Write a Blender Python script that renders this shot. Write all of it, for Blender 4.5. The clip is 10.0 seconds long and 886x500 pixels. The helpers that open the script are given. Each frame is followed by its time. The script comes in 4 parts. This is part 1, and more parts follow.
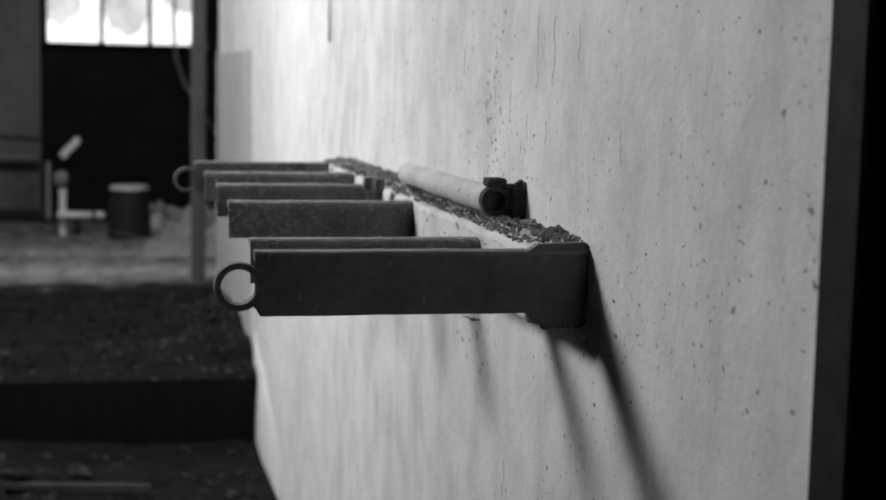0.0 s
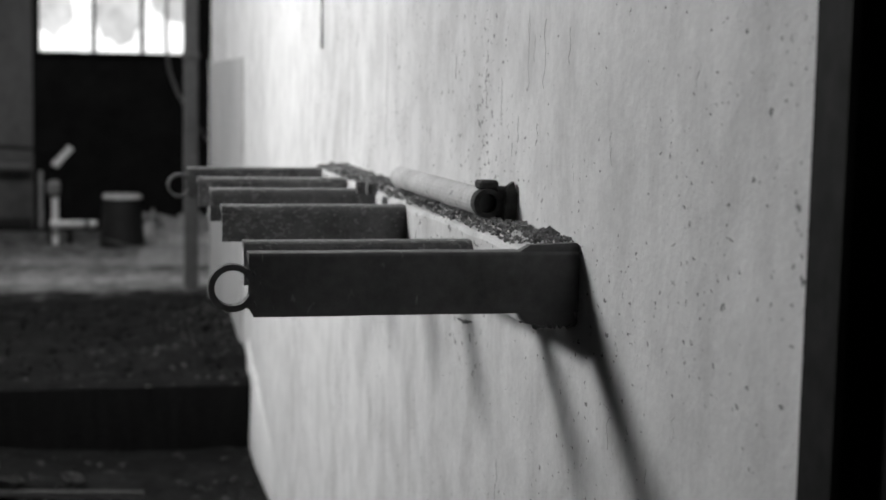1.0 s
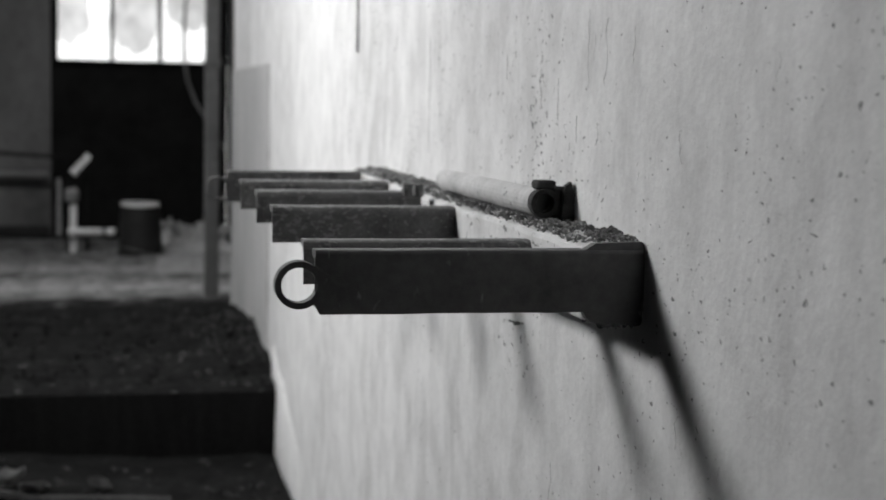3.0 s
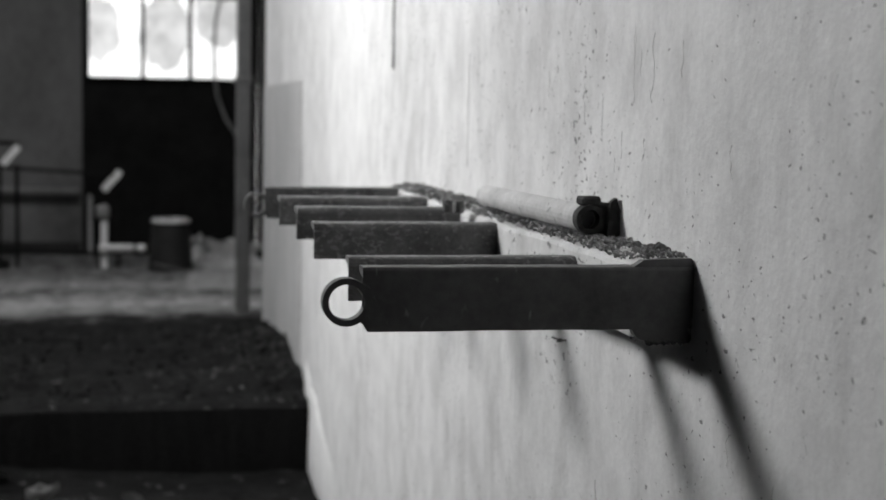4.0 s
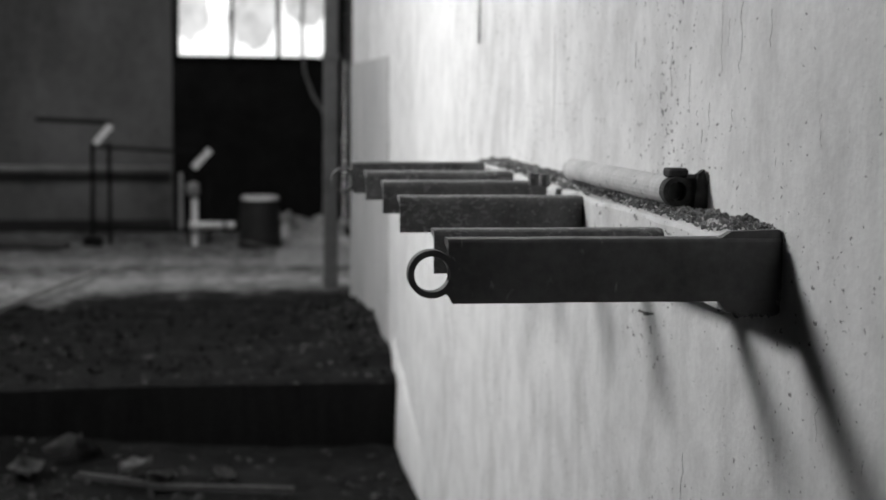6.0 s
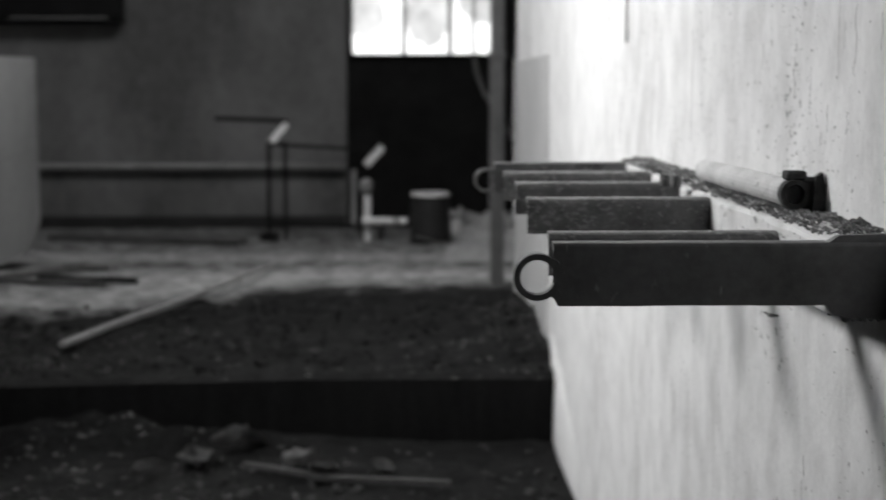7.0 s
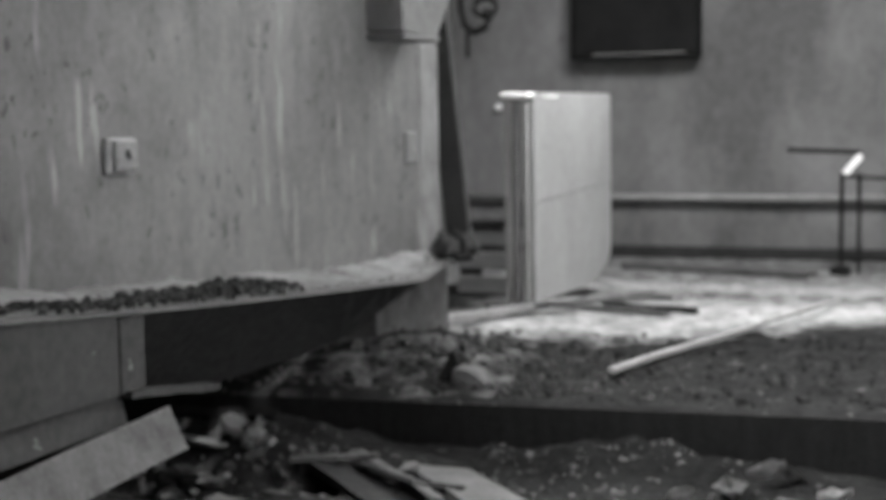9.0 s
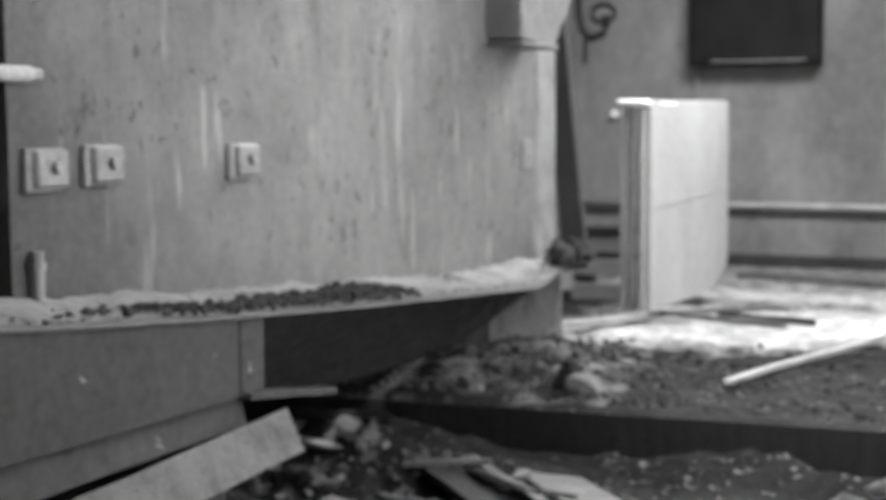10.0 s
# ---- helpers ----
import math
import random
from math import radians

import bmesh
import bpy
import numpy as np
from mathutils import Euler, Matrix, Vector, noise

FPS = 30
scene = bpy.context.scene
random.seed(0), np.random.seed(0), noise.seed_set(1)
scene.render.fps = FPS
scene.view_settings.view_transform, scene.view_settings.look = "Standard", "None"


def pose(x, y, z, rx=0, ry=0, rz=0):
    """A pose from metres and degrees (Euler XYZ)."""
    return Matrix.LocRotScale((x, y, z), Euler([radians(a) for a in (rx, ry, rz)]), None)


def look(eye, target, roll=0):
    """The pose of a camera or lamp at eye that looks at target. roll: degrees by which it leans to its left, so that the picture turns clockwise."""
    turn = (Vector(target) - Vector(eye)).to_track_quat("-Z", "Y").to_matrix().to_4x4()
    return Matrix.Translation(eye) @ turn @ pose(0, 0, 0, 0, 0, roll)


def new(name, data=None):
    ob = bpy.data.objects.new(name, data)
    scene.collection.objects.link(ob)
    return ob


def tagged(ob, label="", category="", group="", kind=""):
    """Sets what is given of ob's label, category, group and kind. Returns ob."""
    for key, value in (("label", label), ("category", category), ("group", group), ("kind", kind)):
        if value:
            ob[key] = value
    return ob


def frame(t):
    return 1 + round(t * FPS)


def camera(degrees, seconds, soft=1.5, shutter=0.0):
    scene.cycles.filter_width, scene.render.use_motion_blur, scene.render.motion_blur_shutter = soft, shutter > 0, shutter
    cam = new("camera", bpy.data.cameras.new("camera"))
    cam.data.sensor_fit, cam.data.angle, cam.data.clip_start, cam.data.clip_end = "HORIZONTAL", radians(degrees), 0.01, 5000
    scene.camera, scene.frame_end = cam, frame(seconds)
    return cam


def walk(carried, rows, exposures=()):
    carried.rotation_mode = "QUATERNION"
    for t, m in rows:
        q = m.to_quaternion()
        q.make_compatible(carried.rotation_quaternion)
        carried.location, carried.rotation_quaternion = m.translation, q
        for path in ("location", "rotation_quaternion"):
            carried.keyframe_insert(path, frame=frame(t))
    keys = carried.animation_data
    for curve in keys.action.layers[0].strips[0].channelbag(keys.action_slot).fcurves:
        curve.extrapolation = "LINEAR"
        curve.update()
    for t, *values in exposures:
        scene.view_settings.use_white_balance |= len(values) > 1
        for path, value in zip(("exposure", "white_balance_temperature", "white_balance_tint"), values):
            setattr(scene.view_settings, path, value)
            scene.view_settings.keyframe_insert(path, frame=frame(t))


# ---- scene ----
cam = camera(33.47, 10.0, soft=1.6, shutter=0.5)
cam.data.dof.use_dof = True
cam.data.dof.focus_distance = 1.2
cam.data.dof.aperture_fstop = 8.3

PATH = [
    (0.0, 0.0009, 0.0001, 0.8824, -6.538, -1.241, -12.555),
    (0.5, 0.0005, -0.0073, 0.8792, -6.151, -1.373, -12.199),
    (1.0, -0.0006, -0.0093, 0.8773, -6.196, -1.061, -12.856),
    (1.5, -0.0031, -0.0090, 0.8776, -6.406, -0.961, -12.708),
    (2.0, -0.0104, -0.0087, 0.8734, -5.958, -1.111, -13.127),
    (2.5, -0.0233, -0.0076, 0.8742, -5.786, -1.058, -12.844),
    (3.0, -0.0427, 0.0036, 0.8660, -5.785, -1.224, -12.473),
    (4.5, -0.0577, 0.0147, 0.8656, -5.024, -0.855, -10.456),
    (5.0, -0.0579, 0.0150, 0.8623, -5.395, -0.708, -9.239),
    (6.5, -0.0493, 0.0088, 0.8619, -6.344, -0.280, -5.997),
    (7.0, -0.0022, -0.0241, 0.8728, -6.379, 0.058, -1.121),
    (7.5, 0.0629, -0.0267, 0.8777, -6.250, -0.329, 5.029),
    (8.0, 0.1137, -0.0361, 0.8775, -5.486, 0.154, 12.082),
    (8.5, 0.1376, -0.0618, 0.8792, -5.342, 0.837, 17.972),
    (9.0, 0.1315, -0.0678, 0.8896, -5.069, 0.874, 21.611),
    (9.5, 0.1428, -0.0801, 0.8958, -5.261, 0.563, 23.010),
    (10.0, 0.1255, -0.0821, 0.9000, -4.886, 0.334, 26.010),
]
walk(cam, [(t, pose(x, y, z, 90 + pitch, roll, yaw)) for t, x, y, z, pitch, roll, yaw in PATH],
     exposures=[(0.0, 0.0), (6.5, 0.0), (7.0, 0.2), (7.5, 0.5), (8.0, 1.05), (8.5, 1.55), (9.0, 2.25), (9.5, 2.68), (10.0, 2.92)])

# ---- light: overcast daylight through a high side window, a roof opening and the end window ----
world = bpy.data.worlds.new("world")
scene.world = world
world.use_nodes = True
wn = world.node_tree.nodes
wl = world.node_tree.links
sky = wn.new("ShaderNodeTexSky")
sky.sky_type = "NISHITA"
sky.sun_disc = False
sky.sun_elevation = radians(50)
sky.sun_rotation = radians(-40)
grey_sky = wn.new("ShaderNodeRGBToBW")
wl.new(sky.outputs[0], grey_sky.inputs[0])
wl.new(grey_sky.outputs[0], wn["Background"].inputs[0])
wn["Background"].inputs[1].default_value = 0.12


def sky_lamp(name, x, y, z, sx, sy, watts, aim):
    d = bpy.data.lights.new(name, "AREA")
    d.shape, d.size, d.size_y, d.energy = "RECTANGLE", sx, sy, watts
    ob = new(name, d)
    ob.matrix_world = look((x, y, z), aim)
    return ob


sky_lamp("window_lamp", -1.97, 2.85, 2.12, 0.84, 0.68, 122, (2.0, 2.75, 0.9))
sky_lamp("skylight_lamp", -0.8, 6.3, 2.96, 2.2, 1.1, 56, (-0.8, 6.3, 0.0))


# ---- materials: everything in greys ----
def material(name, lo, hi, scale=4.0, stretch=(1, 1, 1), rough=0.85, metal=0.0, bump=0.3, fine=60.0, fleck=0.0, fleck_scale=40.0,
             fleck_stretch=(1, 1, 1), fleck_col=0.05, streak=0.0, streak_col=0.8, contrast=0.2, grain=0.22, mid=0.0, drip=0.09, spec=0.3, bump_dist=0.004, cluster=0.08, drips=24.0):
    m = bpy.data.materials.new(name)
    m.use_nodes = True
    n, l = m.node_tree.nodes, m.node_tree.links
    b = n["Principled BSDF"]
    b.inputs["Metallic"].default_value = metal
    b.inputs["Specular IOR Level"].default_value = spec
    geo = n.new("ShaderNodeNewGeometry")

    def noise_at(sc, st, detail=6.0, roughness=0.6, distort=0.0):
        mp = n.new("ShaderNodeMapping")
        mp.inputs["Scale"].default_value = st
        l.new(geo.outputs["Position"], mp.inputs["Vector"])
        t = n.new("ShaderNodeTexNoise")
        t.inputs["Scale"].default_value, t.inputs["Detail"].default_value = sc, detail
        t.inputs["Roughness"].default_value, t.inputs["Distortion"].default_value = roughness, distort
        l.new(mp.outputs[0], t.inputs["Vector"])
        return t.outputs["Fac"]

    def ramp(src, p0, p1, c0, c1):
        r = n.new("ShaderNodeMapRange")
        r.inputs["From Min"].default_value, r.inputs["From Max"].default_value = p0, p1
        r.inputs["To Min"].default_value, r.inputs["To Max"].default_value = c0, c1
        l.new(src, r.inputs["Value"])
        return r.outputs[0]

    def mix(f, a, c):
        r = n.new("ShaderNodeMix")
        r.data_type = "FLOAT"
        for k, s in ((0, f), (2, a), (3, c)):
            if isinstance(s, (int, float)):
                r.inputs[k].default_value = s
            else:
                l.new(s, r.inputs[k])
        return r.outputs[0]

    big = noise_at(scale, stretch)
    small = noise_at(fine, (1, 1, 1), 3.0)
    col = ramp(big, 0.5 - contrast, 0.5 + contrast, lo, hi)
    col = mix(grain, col, ramp(small, 0.3, 0.7, lo * 0.6, min(hi * 1.15, 0.9)))
    if mid:
        col = mix(mid, col, ramp(noise_at(16.0, (1, 1, 0.7), 5.0), 0.36, 0.62, lo * 0.7, hi))
    if streak:
        s = noise_at(drips, (1, 1, drip), 2.0)
        patch = ramp(noise_at(2.6, (1, 1, 0.8), 2.0), 0.40, 0.58, 0.52, 0.60)
        dif = n.new("ShaderNodeMath")
        dif.operation = "SUBTRACT"
        l.new(s, dif.inputs[0])
        l.new(patch, dif.inputs[1])
        col = mix(ramp(dif.outputs[0], 0.06, 0.15, 0.0, streak), col, streak_col)
        s2 = noise_at(6.0, (1.3, 1.3, 0.12), 4.0)
        col = mix(ramp(s2, 0.55, 0.75, 0.0, streak * 0.8), col, lo * 0.45)
    if fleck:
        fnoise = noise_at(fleck_scale, fleck_stretch, 2.0, 0.5, 0.3)
        where = noise_at(3.0, (1, 1, 1), 2.0)
        thr = mix(where, fleck + cluster, fleck - cluster)
        sub = n.new("ShaderNodeMath")
        sub.operation = "SUBTRACT"
        l.new(fnoise, sub.inputs[0])
        l.new(thr, sub.inputs[1])
        f = ramp(sub.outputs[0], 0.0, 0.06, 0.0, 0.9)
        col = mix(f, col, fleck_col)
    comb = n.new("ShaderNodeCombineColor")
    for k in range(3):
        l.new(col, comb.inputs[k])
    l.new(comb.outputs[0], b.inputs["Base Color"])
    l.new(ramp(small, 0.3, 0.7, min(rough + 0.08, 1.0), max(rough - 0.12, 0.05)), b.inputs["Roughness"])
    if bump:
        bp = n.new("ShaderNodeBump")
        bp.inputs["Strength"].default_value, bp.inputs["Distance"].default_value = bump, bump_dist
        l.new(mix(0.5, big, small), bp.inputs["Height"])
        l.new(bp.outputs[0], b.inputs["Normal"])
    return m


PLASTER = material("white_limewash", 0.50, 0.80, 1.6, (1, 1, 0.5), 0.92, bump=0.5, fine=110, fleck=0.68, fleck_scale=210, fleck_stretch=(1, 0.5, 0.75), fleck_col=0.16, cluster=0.17, streak=0.2, streak_col=0.84, contrast=0.15, grain=0.12, mid=0.30, drip=0.10, bump_dist=0.003)
PLASTER_B = material("grey_limewash", 0.075, 0.175, 1.2, (1, 1, 0.45), 0.92, bump=0.4, fine=30, fleck=0.70, fleck_scale=12, fleck_col=0.09, contrast=0.11, grain=0.10, mid=0.14)
PLASTER_L = material("stained_grey_paint", 0.052, 0.116, 1.2, (1, 1, 0.55), 0.8, bump=0.4, fine=45, fleck=0.665, fleck_scale=34, fleck_stretch=(1, 1, 0.6), fleck_col=0.035, cluster=0.15, streak=0.55, streak_col=0.22, contrast=0.11, grain=0.10, mid=0.2, drip=0.16, drips=17.0)
SOIL = material("dark_soil", 0.0045, 0.018, 5, rough=0.98, bump=0.8, fine=40, fleck=0.67, fleck_scale=26, fleck_col=0.10, bump_dist=0.02, mid=0.35, spec=0.05)
RUBBLE = material("grey_rubble", 0.016, 0.065, 9, rough=0.95, bump=0.7, fine=70, bump_dist=0.01, spec=0.1)
DIRT = material("crumbled_plaster_dirt", 0.16, 0.42, 40, rough=0.97, bump=0.8, fine=200, bump_dist=0.004)
IRON = material("rusted_dark_iron", 0.08, 0.25, 30, rough=0.75, metal=0.1, bump=0.7, fine=190, fleck=0.59, fleck_scale=190, fleck_stretch=(0.7, 1, 1), fleck_col=0.30, cluster=0.17, mid=0.2, bump_dist=0.002)
IRON_DARK = material("blackened_iron", 0.095, 0.19, 16, rough=0.7, metal=0.1, bump=0.4, fine=110, fleck=0.70, fleck_scale=90, fleck_stretch=(1, 1, 0.4), fleck_col=0.3, bump_dist=0.0015, mid=0.2)
PIPE_WHITE = material("limewashed_pipe", 0.36, 0.60, 20, rough=0.85, bump=0.4, fine=120, fleck=0.68, fleck_scale=70, fleck_col=0.12, bump_dist=0.002)
# Real black finishes, and walls coloured dark where shade falls.
BLACK = material("black_finish_and_shade", 0.006, 0.014, 6, rough=0.9, bump=0.3, fine=40, spec=0.1)
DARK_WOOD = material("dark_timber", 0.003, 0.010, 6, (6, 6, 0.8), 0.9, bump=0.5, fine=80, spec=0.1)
GREY_WOOD = material("weathered_grey_wood", 0.03, 0.09, 9, rough=0.88, bump=0.6, fine=70, fleck=0.68, fleck_scale=30, fleck_col=0.03, mid=0.3)
PALE_WOOD = material("pale_batten", 0.16, 0.28, 9, rough=0.8, bump=0.4, fine=70)
WHITE_PAINT = material("scuffed_white_enamel", 0.19, 0.31, 2.2, (1, 1, 0.5), 0.5, bump=0.15, fine=40, fleck=0.72, fleck_scale=14, fleck_col=0.2, grain=0.1, mid=0.15)
BRIGHT = material("bright_white_paint", 0.70, 0.85, 6, rough=0.5, bump=0.1)
STEEL = material("galvanised_grey_steel", 0.16, 0.28, 8, rough=0.55, metal=0.4, bump=0.2, fine=70)
BUCKET = material("dull_dark_bucket", 0.012, 0.03, 8, rough=0.6, bump=0.2)
SHEET = material("dark_paint_and_shade", 0.009, 0.02, 3, rough=0.75, bump=0.2, fine=40, fleck=0.73, fleck_scale=18, fleck_col=0.08, mid=0.3, spec=0.15)
SHEET_GREY = material("grey_painted_sheet", 0.014, 0.034, 2, rough=0.75, bump=0.2, fine=40, fleck=0.72, fleck_scale=18, fleck_col=0.15, mid=0.3, spec=0.2)
CONCRETE = material("rough_concrete", 0.16, 0.28, 4, rough=0.92, bump=0.5, fine=60)
BAKELITE = material("grey_switch_plastic", 0.085, 0.15, 12, rough=0.5, bump=0.2, fine=60, fleck=0.66, fleck_scale=50, fleck_col=0.05)
PAPER = material("crumpled_paper", 0.14, 0.28, 20, rough=0.9, bump=0.4)
DULL_WOOD = material("dull_damp_wood", 0.03, 0.08, 9, rough=0.85, bump=0.5, fine=70)
PLASTER_D = material("greyed_limewash", 0.30, 0.54, 2.5, (1, 1, 0.4), 0.9, bump=0.5, fine=60, fleck=0.68, fleck_scale=60, fleck_col=0.14)
CLOD = material("dark_dry_clods", 0.012, 0.05, 14, rough=0.97, bump=0.7, fine=90, spec=0.1)
LEDGE = material("dusty_grey_ledge", 0.035, 0.085, 5, rough=0.95, bump=0.5, fine=60, mid=0.3)
DUST = material("pale_settled_dust", 0.09, 0.20, 9, rough=0.98, bump=0.6, fine=90, spec=0.1)
RUST = material("dark_rust_crust", 0.08, 0.26, 60, rough=0.95, bump=0.7, fine=200, bump_dist=0.003, spec=0.1)
CLAMP_IRON = material("tarred_iron", 0.02, 0.07, 60, rough=0.85, bump=0.6, fine=180, bump_dist=0.002, spec=0.15)
MORTAR = material("broken_mortar", 0.03, 0.10, 12, rough=0.96, bump=0.7, fine=90, spec=0.1, mid=0.3)
MORTAR_PALE = material("pale_broken_plaster", 0.06, 0.15, 10, rough=0.95, bump=0.6, fine=80, spec=0.1, mid=0.3)
LEAF = material("dry_leaf", 0.05, 0.13, 30, rough=0.85, bump=0.4)


def ground_material():
    """Dark soil with a spread of pale lime dust and some painted light on it."""
    m = SOIL.copy()
    m.name = "soil_with_dust_and_light"
    n, l = m.node_tree.nodes, m.node_tree.links
    comb = [k for k in n if k.bl_idname == "ShaderNodeCombineColor"][0]
    src = comb.inputs[0].links[0].from_socket
    geo = [k for k in n if k.bl_idname == "ShaderNodeNewGeometry"][0]
    at = n.new("ShaderNodeAttribute")
    at.attribute_name = "dust"
    no = n.new("ShaderNodeTexNoise")
    no.inputs["Scale"].default_value, no.inputs["Detail"].default_value = 9.0, 6.0
    l.new(geo.outputs["Position"], no.inputs["Vector"])
    ad = n.new("ShaderNodeMath")
    ad.operation = "MULTIPLY_ADD"
    l.new(no.outputs["Fac"], ad.inputs[0])
    ad.inputs[1].default_value = 0.9
    l.new(at.outputs["Fac"], ad.inputs[2])
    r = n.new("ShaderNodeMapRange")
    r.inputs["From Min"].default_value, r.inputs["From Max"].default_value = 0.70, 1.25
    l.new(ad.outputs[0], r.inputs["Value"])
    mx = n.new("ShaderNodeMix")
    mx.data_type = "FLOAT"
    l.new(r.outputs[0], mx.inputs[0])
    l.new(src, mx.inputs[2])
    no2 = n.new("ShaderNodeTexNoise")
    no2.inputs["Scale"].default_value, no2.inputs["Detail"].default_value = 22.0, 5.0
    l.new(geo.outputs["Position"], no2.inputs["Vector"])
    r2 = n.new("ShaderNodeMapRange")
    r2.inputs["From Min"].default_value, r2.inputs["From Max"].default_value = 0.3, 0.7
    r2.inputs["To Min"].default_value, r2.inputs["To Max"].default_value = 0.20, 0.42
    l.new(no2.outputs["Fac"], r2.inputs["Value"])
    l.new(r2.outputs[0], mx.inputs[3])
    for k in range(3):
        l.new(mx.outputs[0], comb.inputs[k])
    return m


GROUND = ground_material()


def shade_near_end(m):
    """Darkens the partition's paint towards its near end: light falloff put into colour, ragged-edged."""
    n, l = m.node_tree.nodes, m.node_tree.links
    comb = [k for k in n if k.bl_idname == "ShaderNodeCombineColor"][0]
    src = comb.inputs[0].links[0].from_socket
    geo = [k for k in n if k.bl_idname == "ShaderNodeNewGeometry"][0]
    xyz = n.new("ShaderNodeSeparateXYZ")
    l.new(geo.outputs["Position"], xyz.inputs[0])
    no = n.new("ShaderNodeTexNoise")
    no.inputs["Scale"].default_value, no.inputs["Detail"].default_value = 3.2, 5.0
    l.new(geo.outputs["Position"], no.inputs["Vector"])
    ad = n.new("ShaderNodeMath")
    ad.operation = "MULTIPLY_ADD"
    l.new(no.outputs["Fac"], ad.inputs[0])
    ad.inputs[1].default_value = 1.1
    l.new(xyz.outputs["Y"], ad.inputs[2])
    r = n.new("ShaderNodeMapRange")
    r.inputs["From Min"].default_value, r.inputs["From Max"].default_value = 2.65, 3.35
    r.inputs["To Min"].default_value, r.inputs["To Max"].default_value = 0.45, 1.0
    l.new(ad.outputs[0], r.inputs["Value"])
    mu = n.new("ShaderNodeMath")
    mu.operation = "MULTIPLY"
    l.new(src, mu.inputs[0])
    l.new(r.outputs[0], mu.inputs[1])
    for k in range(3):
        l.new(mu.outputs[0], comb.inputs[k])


shade_near_end(PLASTER_L)


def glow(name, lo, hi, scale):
    """Overcast sky, or foliage glowing in place of daylight, far outside the window."""
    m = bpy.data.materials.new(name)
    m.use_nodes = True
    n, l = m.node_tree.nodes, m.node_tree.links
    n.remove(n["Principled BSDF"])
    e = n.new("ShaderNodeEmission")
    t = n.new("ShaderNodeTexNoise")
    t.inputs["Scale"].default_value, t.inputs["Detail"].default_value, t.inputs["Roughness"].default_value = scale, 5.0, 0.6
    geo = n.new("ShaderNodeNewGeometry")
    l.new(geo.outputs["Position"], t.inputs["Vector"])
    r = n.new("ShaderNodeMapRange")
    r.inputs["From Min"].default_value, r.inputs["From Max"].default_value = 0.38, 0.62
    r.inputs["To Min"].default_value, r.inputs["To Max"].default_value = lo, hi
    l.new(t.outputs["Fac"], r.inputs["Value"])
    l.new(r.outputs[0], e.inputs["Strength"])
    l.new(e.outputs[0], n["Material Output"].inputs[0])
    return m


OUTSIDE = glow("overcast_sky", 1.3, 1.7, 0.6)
FOLIAGE = glow("glowing_foliage", 0.56, 0.92, 3.5)


# ---- mesh helpers ----
def link(name, bm, mat_, smooth=False):
    me = bpy.data.meshes.new(name)
    bm.to_mesh(me)
    bm.free()
    me.materials.append(mat_)
    if smooth:
        me.polygons.foreach_set("use_smooth", [True] * len(me.polygons))
    return new(name, me)


def part(name, bm, mat_, parent, label="", smooth=False):
    ob = link(name, bm, mat_, smooth)
    ob.parent = parent
    if label:
        ob["label"] = label
    return ob


def thing(name, at, label, category, group="", kind=""):
    ob = new(name)
    ob.location = at
    ob.empty_display_size = 0.05
    return tagged(ob, label, category, group, kind)


def box(a, b, bevel=0.0, bm=None, seg=1):
    bm = bm or bmesh.new()
    c = [(p + q) / 2 for p, q in zip(a, b)]
    s = [abs(q - p) for p, q in zip(a, b)]
    r = bmesh.ops.create_cube(bm, size=1.0, matrix=Matrix.LocRotScale(c, None, s))
    if bevel:
        es = list({e for v in r["verts"] for e in v.link_edges})
        bmesh.ops.bevel(bm, geom=es, offset=bevel, segments=seg, affect="EDGES", profile=0.5)
    return bm


def rough_up(bm, amount, scale=8.0, cuts=0):
    if cuts:
        bmesh.ops.subdivide_edges(bm, edges=bm.edges[:], cuts=cuts, use_grid_fill=True)
    for v in bm.verts:
        v.co += noise.noise_vector(v.co * scale) * amount
    return bm


def tube(pts, r, sides=10, bm=None, r_end=None, cap=True):
    """A round bar along the points."""
    bm = bm or bmesh.new()
    pts = [Vector(p) for p in pts]
    rings = []
    for i, p in enumerate(pts):
        d = (pts[min(i + 1, len(pts) - 1)] - pts[max(i - 1, 0)]).normalized()
        u = d.orthogonal().normalized() if abs(d.z) > 0.9 else d.cross(Vector((0, 0, 1))).normalized()
        w = d.cross(u)
        rr = r if r_end is None else r + (r_end - r) * i / (len(pts) - 1)
        rings.append([bm.verts.new(p + rr * (u * math.cos(a) + w * math.sin(a))) for a in (2 * math.pi * k / sides for k in range(sides))])
    for q, s in zip(rings, rings[1:]):
        for k in range(sides):
            bm.faces.new((q[k], q[(k + 1) % sides], s[(k + 1) % sides], s[k]))
    if cap:
        bm.faces.new(rings[0][::-1])
        bm.faces.new(rings[-1])
    bmesh.ops.recalc_face_normals(bm, faces=bm.faces[:])
    return bm


